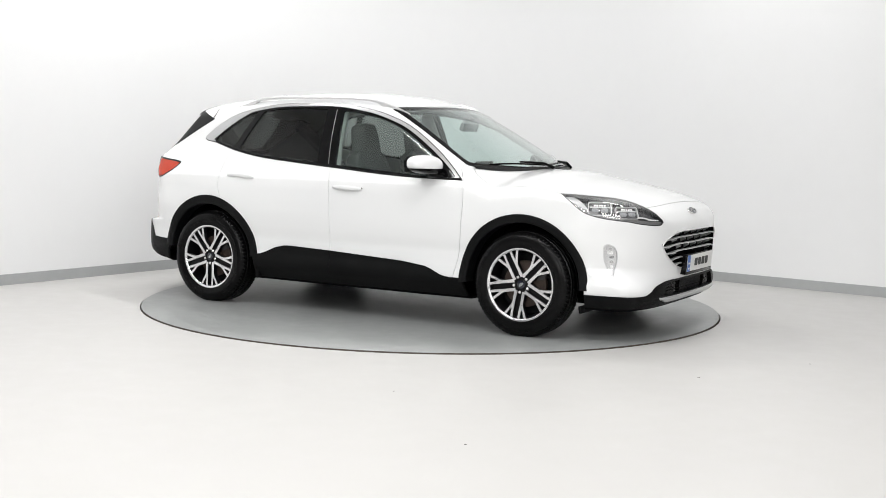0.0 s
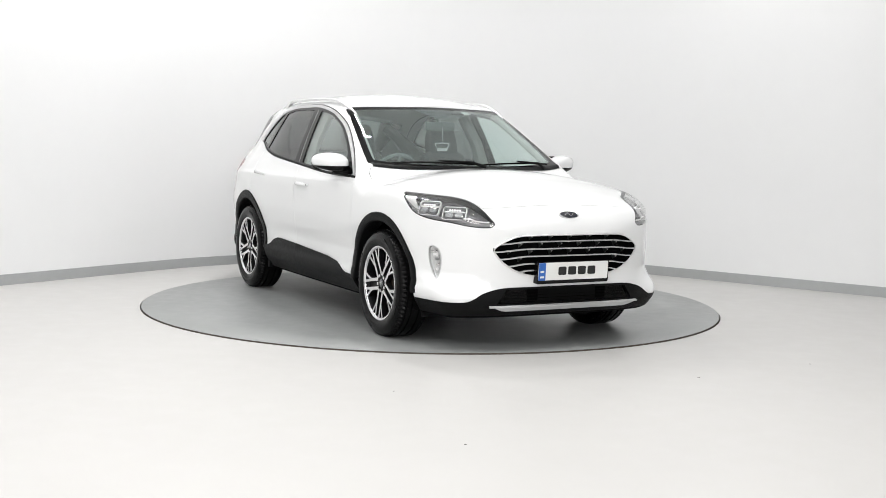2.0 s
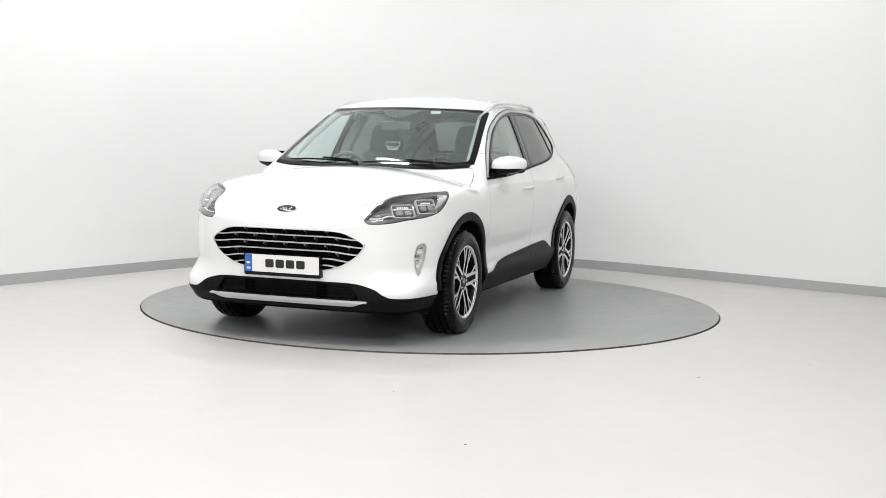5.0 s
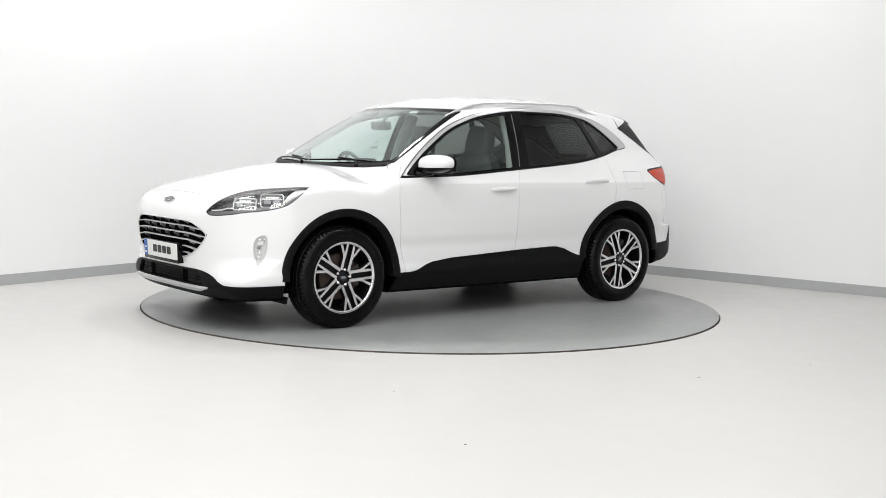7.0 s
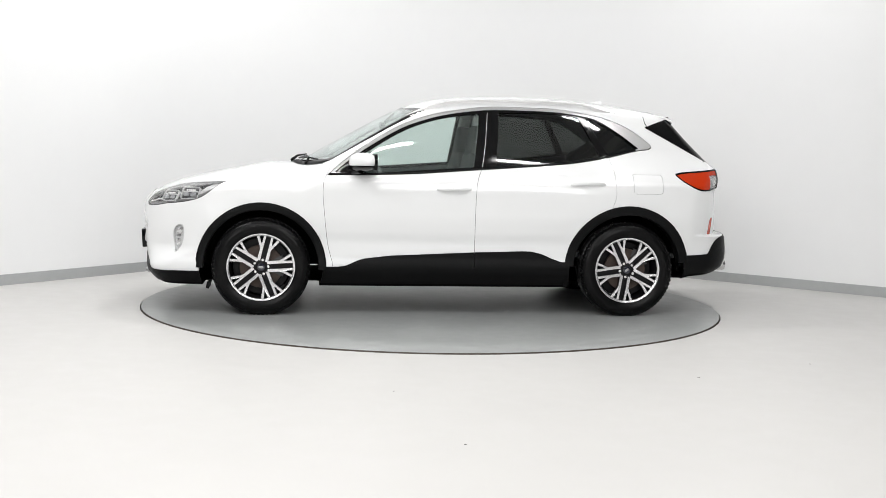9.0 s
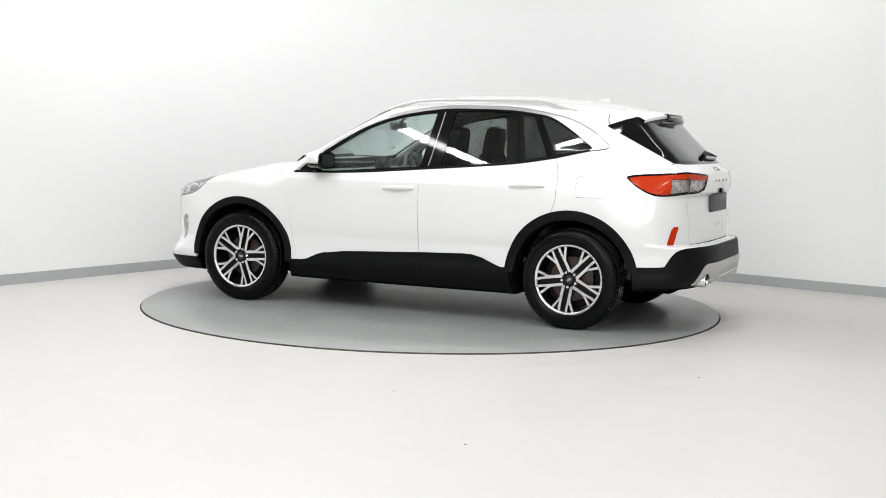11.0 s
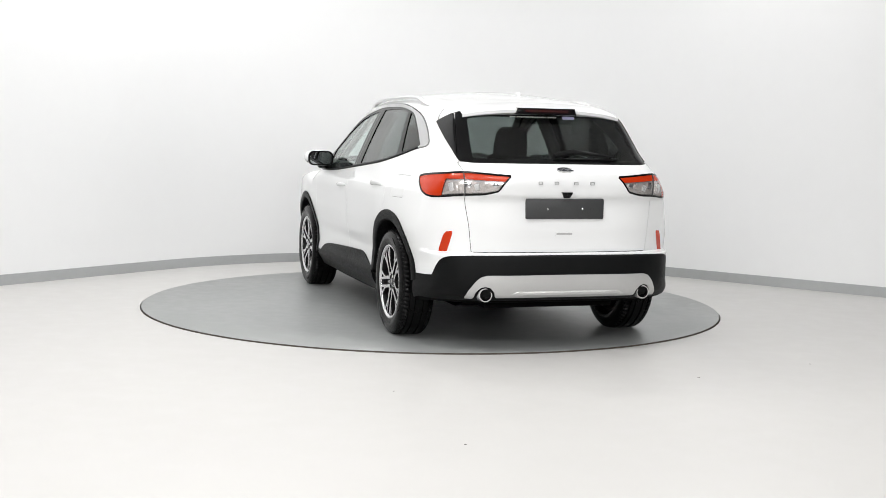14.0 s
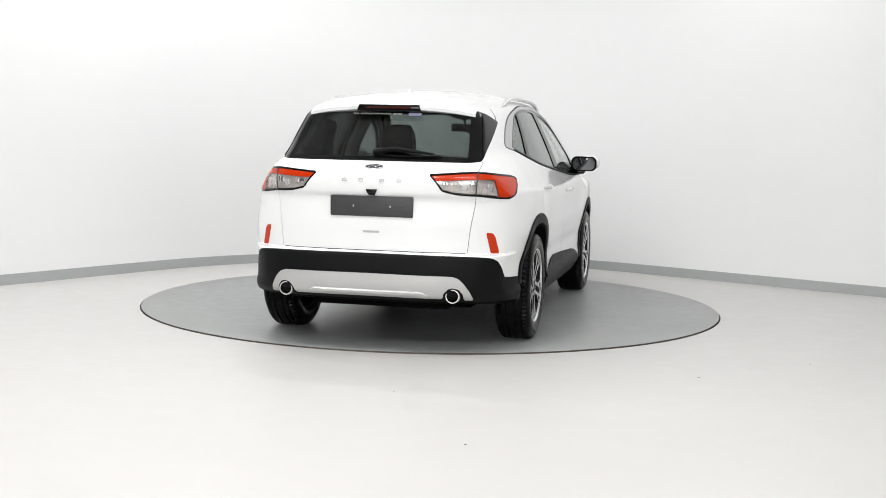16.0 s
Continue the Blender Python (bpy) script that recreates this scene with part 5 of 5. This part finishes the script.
def rear_trim():
    skin("rear_diffuser", diffuser, DIFF, CAR, (1, -1), 0.010, 0.02, "satin silver rear diffuser panel")
    bm = bmesh.new()
    rows = []
    for i in range(33):
        yy = -0.385 + 0.77 * i / 32
        e = 1 - step(0.33, 0.385, abs(yy))
        ps = [rear_at(yy, 0.355 + dz * (0.4 + 0.6 * e), o * e + 0.008) for dz, o in ((0.036, -0.002), (0.028, 0.012), (0.016, 0.014), (0.0, 0.006))]
        rows.append([bm.verts.new(p) for p in ps])
    for p, q in zip(rows, rows[1:]):
        for k in range(3):
            bm.faces.new((p[k], p[k + 1], q[k + 1], q[k]))
    part("diffuser_lip", bm, DIFF, CAR, "satin silver lip")
    for sg in (1, -1):
        ex = new("exhaust_tip")
        ex.parent = CAR
        m = Matrix.Translation((0, sg * 0.528, 0.363))
        prof = [(0.034, 2.10), (0.034, 2.222), (0.036, 2.228), (0.042, 2.228), (0.0445, 2.222), (0.0445, 2.05)]
        turn = Matrix(((0, -1, 0, 0), (1, 0, 0, 0), (0, 0, 1, 0), (0, 0, 0, 1)))
        bm = bmesh.new()
        lathe(bm, prof, 40, m @ turn)
        part("chrome_sleeve", bm, CHROME, ex, "polished chrome sleeve")
        bm = bmesh.new()
        lathe(bm, [(0.0, 2.14), (0.026, 2.14), (0.026, 2.185), (0.0335, 2.185), (0.0335, 2.10)], 32, m @ turn)
        part("inner_pipe", bm, UNDER, ex, "black inner pipe")
        bm = bmesh.new()
        lathe(bm, [(0.033, 1.6), (0.033, 2.10)], 20, m @ turn)
        part("pipe", bm, STEEL, ex)
    # plate backing, camera, badge, handle recess, letters as bars
    m = Matrix(((0, -1, 0, -2.172), (1, 0, 0, 0.0), (0, 0, 1, 0.884), (0, 0, 0, 1))) @ pose(0, 0, 0, 0, 0, 0)
    bm = bmesh.new()
    prism(bm, rounded(0.520, 0.124, 0.006), -0.02, 0.008, m, 0.002)
    pl = part("plate_bracket", bm, CHARCOAL, GATE, "bare charcoal plate backing")
    for yy in (0.115, -0.117):
        bm = bmesh.new()
        lathe(bm, [(0.0, 0.011), (0.004, 0.0105), (0.0065, 0.008)], 12, m @ Matrix.Translation((yy, 0, 0.0)))
        part("screw", bm, CHROME, pl)
        for dy in (0.055, 0.075):
            bm = bmesh.new()
            lathe(bm, [(0.0, 0.0085), (0.0025, 0.0085), (0.003, 0.008)], 8, m @ Matrix.Translation((yy + (dy if yy > 0 else -dy), 0, 0.0)))
            part("hole", bm, INK, pl)
    badge("badge", rear_at(-0.006, 1.121), normal_at(rear_at(-0.006, 1.121)), 0.060, 0.025, GATE)
    for k, yy in enumerate((0.172, 0.066, -0.064, -0.174)):
        p = rear_at(yy, 1.042)
        bm = bmesh.new()
        mm = frame_at(p, normal_at(p))
        frame_ring(bm, rounded(0.028, 0.019, 0.004), rounded(0.022, 0.013, 0.002), -0.004, 0.004, mm)
        part("letter_bar", bm, STEEL, GATE)
    p = rear_at(-0.004, 0.972)
    mm = frame_at(p, normal_at(p))
    bm = bmesh.new()
    prism(bm, [(-0.036, 0.016), (0.036, 0.016), (0.018, -0.018), (-0.018, -0.018)], -0.01, 0.018, mm, 0.005)
    cm = part("reversing_camera", bm, GLOSS_BLACK, GATE, "small black reversing camera")
    bm = bmesh.new()
    lathe(bm, [(0.0, 0.022), (0.006, 0.020), (0.0085, 0.016)], 16, mm @ Matrix.Translation((0, 0, -0.006)))
    part("lens", bm, GLOSS_BLACK, cm)
    p = rear_at(0.0, 0.729)
    mm = frame_at(p, normal_at(p))
    bm = bmesh.new()
    frame_ring(bm, rounded(0.125, 0.024, 0.010), rounded(0.108, 0.013, 0.006), -0.004, 0.003, mm)
    part("grip_recess", bm, WHITE, GATE, "shallow grip recess")
    # grey patch that stands for the shade inside the grip
    bm = bmesh.new()
    prism(bm, rounded(0.108, 0.013, 0.006), -0.004, 0.0008, mm)
    part("grip_shadow", bm, PALE, GATE, "pale grey patch painted as shade in the grip recess")
    # rear wiper
    wp = new("rear_wiper")
    wp.parent = GATE
    bm = bmesh.new()
    pv = rear_at(0.0, 1.205, 0.012)
    tip = rear_at(-0.36, 1.190, 0.022)
    tube(bm, [pv + Vector((0, 0.03, -0.005)), pv, pv + Vector((0.012, -0.10, 0.022)), pv.lerp(tip, 0.62) + Vector((0, 0, 0.012)), tip], [0.016, 0.022, 0.016, 0.011, 0.005], 8)
    part("wiper_arm", bm, CLAD, wp, "black plastic wiper arm")
    bm = bmesh.new()
    tube(bm, [rear_at(-0.02 - 0.38 * i / 12, 1.188 - 0.004 * math.sin(i / 12 * 3.1), 0.006) for i in range(13)], 0.006, 6)
    part("wiper_blade", bm, RUBBER, wp)
    # web address as plain bars along the top of the glass
    for i in range(26):
        if i in (3, 20):
            continue
        p = rear_at(0.235 - 0.0125 * i, 1.449, 0.003)
        bm = bmesh.new()
        prism(bm, rounded(0.008, 0.007 if i % 3 else 0.011, 0.001), -0.001, 0.001, frame_at(p, normal_at(p)))
        part("print_bar", bm, PLATE_WHITE, REARWIN)
    p = rear_at(-0.165, 1.448, 0.003)
    bm = bmesh.new()
    prism(bm, rounded(0.085, 0.024, 0.008), -0.001, 0.001, frame_at(p, normal_at(p)))
    part("sticker", bm, STICKER, REARWIN, "small lilac sticker")


def wipers():
    for k, (y0, y1, x0) in enumerate(((-0.02, -0.62, 1.04), (0.62, 0.02, 1.0))):
        w = new("windscreen_wiper")
        w.parent = CAR
        pts = []
        for i in range(13):
            t = i / 12
            yy = y0 + (y1 - y0) * t
            base = 1.118 - 0.36 * yy * yy
            p = top_at(base - 0.03 - 0.02 * math.sin(math.pi * t), yy, 0.012)
            pts.append(p)
        bm = bmesh.new()
        tube(bm, pts, 0.0062, 6)
        part("wiper_blade", bm, RUBBER, w)
        bm = bmesh.new()
        a = top_at(1.15 - 0.3 * y0 * y0, y0 - (0.07 if k else -0.02), 0.01)
        tube(bm, [a, a.lerp(pts[3], 0.5) + Vector((0, 0, 0.02)), pts[6] + Vector((0, 0, 0.014))], [0.013, 0.009, 0.006], 8)
        part("wiper_arm", bm, CLAD, w, "black wiper arm")
    # dark cowl strip below the glass
    bm = bmesh.new()
    rows = []
    for i in range(41):
        yy = -0.76 + 1.52 * i / 40
        base = 1.138 - 0.36 * yy * yy - 0.02 * step(0.6, 0.78, abs(yy))
        rows.append([bm.verts.new(top_at(base + dx, yy, o)) for dx, o in ((0.012, 0.003), (-0.006, 0.010), (-0.032, 0.006), (-0.036, -0.004))])
    for p, q in zip(rows, rows[1:]):
        for k in range(3):
            bm.faces.new((p[k], p[k + 1], q[k + 1], q[k]))
    part("cowl_strip", bm, CLAD, CAR, "black plastic cowl strip")


# ---- car: cabin ----
def seat_shape(parent, x, y, width, back_z, name):
    s = new(name)
    s.parent = parent

    def cushion(nm, size, m, bev):
        bm = bmesh.new()
        bmesh.ops.create_cube(bm, size=1.0)
        bmesh.ops.subdivide_edges(bm, edges=bm.edges[:], cuts=5, use_grid_fill=True)
        for v in bm.verts:
            q = v.co * 2
            px = 1 - 0.26 * max(0, q.z) ** 2
            v.co = Vector((q.x * size[0] / 2 * (1 - 0.25 * q.y * q.y * (q.x > 0)), q.y * size[1] / 2 * px, q.z * size[2] / 2))
        for v in bm.verts:
            v.co = m @ v.co
        for _ in range(3):
            bmesh.ops.smooth_vert(bm, verts=bm.verts, factor=0.5, use_axis_x=True, use_axis_y=True, use_axis_z=True)
        return part(nm, bm, CLOTH, s)
    cushion("seat_cushion", (0.52, width, 0.16), pose(x, y, 0.60, 0, -6, 0), 0.03)
    if not back_z:
        cushion("backrest", (0.14, width, 0.52), pose(x - 0.30, y, 0.84, 0, -16, 0), 0.03)
        return s
    cushion("backrest", (0.15, width, 0.60), pose(x - 0.30, y, 0.90, 0, -14, 0), 0.03)
    for dy in (-0.06, 0.06):
        bm = bmesh.new()
        tube(bm, [(x - 0.355, y + dy, 1.17), (x - 0.38, y + dy, 1.30)], 0.007, 6)
        part("headrest_post", bm, STEEL, s)
    cushion("headrest", (0.12, min(width * 0.52, 0.26), back_z + 0.05), pose(x - 0.372, y, 1.272, 0, -10, 0), 0.03)
    return s


def cabin():
    bm = bmesh.new()
    box(bm, (2.9, 1.36, 0.04), pose(-0.55, 0, 0.44), 0.01)
    part("cabin_floor", bm, TRIM, CAR, "dark carpeted cabin floor")
    for sg in (1, -1):
        seat_shape(CAR, 0.12, sg * 0.37, 0.50, 0.20, "front_seat")
    for yy in (-0.42, 0.0, 0.42):
        seat_shape(CAR, -0.78, yy, 0.42 if yy else 0.36, 0.0, "rear_seat")
    # dashboard
    bm = bmesh.new()
    rows = []
    for i in range(21):
        yy = -0.72 + 1.44 * i / 20
        q = 0.10 * (yy / 0.72) ** 2
        hump = 0.035 * math.exp(-((yy + 0.37) / 0.17) ** 2)
        rows.append([bm.verts.new(p) for p in ((1.00 - q, yy, 1.03 - 0.02 * q), (0.80 - q, yy, 1.035 + hump * 0.6), (0.62 - q * 0.5, yy, 1.02 + hump), (0.56, yy, 0.97), (0.58, yy, 0.80), (0.66, yy, 0.55), (0.95, yy, 0.50))])
    for p, q in zip(rows, rows[1:]):
        for k in range(6):
            bm.faces.new((p[k], p[k + 1], q[k + 1], q[k]))
    part("dashboard", bm, TRIM, CAR, "charcoal dashboard")
    bm = bmesh.new()
    prism(bm, rounded(0.25, 0.13, 0.012), -0.008, 0.008, pose(0.575, 0.0, 1.07) @ Matrix(((0, -1, 0, 0), (1, 0, 0, 0), (0, 0, 1, 0), (0, 0, 0, 1))), 0.003)
    part("screen", bm, GLOSS_BLACK, CAR, "black centre screen")
    # steering wheel on the right-hand side
    sw = new("steering_wheel")
    sw.parent = CAR
    m = pose(0.44, -0.37, 1.0, 0, 0, 0) @ Matrix.Rotation(radians(-68), 4, "Y")
    bm = bmesh.new()
    tube(bm, [m @ Vector((0.185 * math.cos(a), 0.185 * math.sin(a), 0)) for a in [2 * math.pi * i / 40 for i in range(41)]], 0.016, 8, False)
    part("wheel_rim", bm, TRIM, sw)
    for a in (0, 180, 270):
        bm = bmesh.new()
        tube(bm, [m @ Vector((r * math.cos(radians(a + 90 * 0)), r * math.sin(radians(a)), -0.01)) for r in (0.03, 0.18)], 0.015, 6)
        part("wheel_spoke", bm, TRIM, sw)
    bm = bmesh.new()
    bmesh.ops.create_uvsphere(bm, u_segments=16, v_segments=10, radius=0.065, matrix=m @ Matrix.Diagonal((1, 1, 0.5, 1)))
    part("wheel_boss", bm, TRIM, sw)
    # pale lining along the windscreen pillars
    for sg in (1, -1):
        pts = []
        for i in range(13):
            xx = 0.20 + 0.62 * i / 12
            p = top_at(xx, 0.61 + 0.115 * i / 12, -0.045)
            pts.append((p.x, sg * p.y, p.z))
        bm = bmesh.new()
        tube(bm, pts, 0.026, 8)
        part("pillar_lining", bm, LIGHT_TRIM, CAR, "pale grey pillar lining")
        bm = bmesh.new()
        tube(bm, [side_at(-1.516, 1.494, sg, 0.001), side_at(-1.523, 1.448, sg, 0.001), side_at(-1.541, 1.418, sg, 0.001)], 0.003, 6)
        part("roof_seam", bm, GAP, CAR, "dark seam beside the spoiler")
    # roof lining under the roof skin, pillars
    bm = bmesh.new()
    rows = []
    for i in range(25):
        xx = 0.20 - 1.75 * i / 24
        rows.append([bm.verts.new(top_at(xx, -0.52 + 1.04 * j / 12, -0.04)) for j in range(13)])
    for p, q in zip(rows, rows[1:]):
        for k in range(12):
            bm.faces.new((p[k], p[k + 1], q[k + 1], q[k]))
    bmesh.ops.solidify(bm, geom=bm.faces[:], thickness=0.008)
    part("roof_lining", bm, LIGHT_TRIM, CAR, "pale grey roof lining")
    # rear-view mirror and sensor pod
    mr = new("rear_view_mirror")
    mr.parent = CAR
    bm = bmesh.new()
    box(bm, (0.035, 0.24, 0.065), pose(0.44, 0.0, 1.388, 0, 12, 0), 0.014)
    part("mirror_head", bm, TRIM, mr)
    bm = bmesh.new()
    p = top_at(0.36, 0.0, -0.02)
    tube(bm, [p, (0.435, 0.0, 1.40)], 0.012, 8)
    part("mirror_stem", bm, TRIM, mr)
    bm = bmesh.new()
    rows = []
    for i in range(9):
        t = i / 8
        xx = 0.315 + 0.14 * t
        hw = 0.15 * (1 - t) ** 0.6 * 0.9 + 0.035
        rows.append([bm.verts.new(top_at(xx, -hw + 2 * hw * j / 8, -0.012)) for j in range(9)])
    for p, q in zip(rows, rows[1:]):
        for k in range(8):
            bm.faces.new((p[k], p[k + 1], q[k + 1], q[k]))
    bmesh.ops.solidify(bm, geom=bm.faces[:], thickness=0.03)
    part("sensor_pod", bm, TRIM, CAR, "dark camera pod behind the windscreen")
    # crown-shaped air freshener on a thread
    fr = new("air_freshener")
    fr.parent = CAR
    m = Matrix(((0, 1, 0, 0.489), (-1, 0, 0, -0.004), (0, 0, 0.72, 1.240), (0, 0, 0, 1)))
    crown = [(-0.038, -0.045), (0.038, -0.045), (0.042, -0.018), (0.058, 0.008), (0.055, 0.030), (0.034, 0.036), (0.014, 0.028), (0.0, 0.046), (-0.014, 0.028), (-0.034, 0.036), (-0.055, 0.030), (-0.058, 0.008), (-0.042, -0.018)]
    bm = bmesh.new()
    tube(bm, [m @ Vector((u, 0, w)) for u, w in crown + crown[:1]], 0.003, 6, False)
    part("crown_outline", bm, WHITE_PLASTIC, fr, "white crown outline")
    for w in (-0.018, -0.030):
        bm = bmesh.new()
        tube(bm, [m @ Vector((-0.04, 0, w)), m @ Vector((0.04, 0, w))], 0.0028, 6)
        part("crown_bar", bm, WHITE_PLASTIC, fr)
    bm = bmesh.new()
    tube(bm, [m @ Vector((0, 0, 0.046)), m @ Vector((0, 0, 0.19))], 0.0011, 5)
    part("thread", bm, WHITE_PLASTIC, fr)
    # paper disc on the passenger side of the glass
    p = top_at(0.335, 0.28, -0.014)
    bm = bmesh.new()
    prism(bm, rounded(0.075, 0.05, 0.004), -0.001, 0.001, frame_at(p, normal_at(p)))
    part("windscreen_sticker", bm, PLATE_WHITE, CAR, "small white windscreen sticker")
    # parcel shelf edge behind the rear seats
    bm = bmesh.new()
    box(bm, (0.55, 1.10, 0.02), pose(-1.62, 0, 1.06), 0.006)
    part("parcel_shelf", bm, TRIM, CAR, "black parcel shelf")
    for sg in (1, -1):
        bm = bmesh.new()
        tube(bm, [(-0.26, sg * 0.79, 1.0), (-0.28, sg * 0.72, 1.25), (-0.31, sg * 0.60, 1.48)], [0.06, 0.05, 0.05], 8)
        part("pillar_lining", bm, LIGHT_TRIM, CAR, "pale grey pillar lining")
        bm = bmesh.new()
        tube(bm, [(-1.25, sg * 0.65, 1.1), (-1.45, sg * 0.555, 1.28), (-1.55, sg * 0.48, 1.38)], [0.09, 0.06, 0.045], 8)
        part("pillar_lining", bm, TRIM, CAR, "dark rear pillar lining")


def underside():
    for hx in (HUB_X, -HUB_X):
        bm = bmesh.new()
        tube(bm, [(hx, -0.7, HUB_Z), (hx, 0.7, HUB_Z)], 0.035, 8)
        part("axle", bm, UNDER, CAR)
    bm = bmesh.new()
    box(bm, (0.5, 0.9, 0.12), pose(-1.72, 0, 0.30), 0.03)
    part("silencer", bm, UNDER, CAR)
    for sg in (1, -1):
        bm = bmesh.new()
        prism(bm, [(-0.012, -0.085), (0.012, -0.085), (0.02, 0.10), (-0.02, 0.10)], -0.11, 0.09, pose(-0.895, sg * 0.76, 0.30), 0.004)
        part("mud_deflector", bm, CLAD, CAR)


headlamps()
fog_lamps()
tail_lamps()
grille()
front_trim()
mirrors()
handles()
rails()
spoiler()
rear_trim()
wipers()
cabin()
underside()


# ---- small marks on the floor ----
def floor_marks():
    for px, py, w, l, r in ((1.516, -2.814, 0.004, 0.02, 30), (2.303, -2.327, 0.006, 0.008, 0), (-0.184, -3.333, 0.004, 0.016, 70), (0.162, -4.377, 0.006, 0.012, 20)):
        bm = bmesh.new()
        prism(bm, rounded(l, w, min(w, l) * 0.45, 3), 0.0, 0.0015, pose(px, py, FLOOR_Z, 0, 0, r) @ pose(0, 0, 0, 90, 0, 0))
        tagged(part("debris", bm, CHIP), "tiny dark chip lying on the pale floor", "debris", "chips on the floor")


floor_marks()


def motions():
    """Turntable and car turn together about the axle."""
    rows, table = [], []
    for i in range(33):
        t = i * 0.5
        turn = pose(0, 0, 0, 0, 0, heading(t))
        rows.append((t, turn @ pose(-AXIS[0], -AXIS[1], 0)))
        table.append((t, turn))
    walk(CAR, rows)
    walk(TURNTABLE, table)


motions()
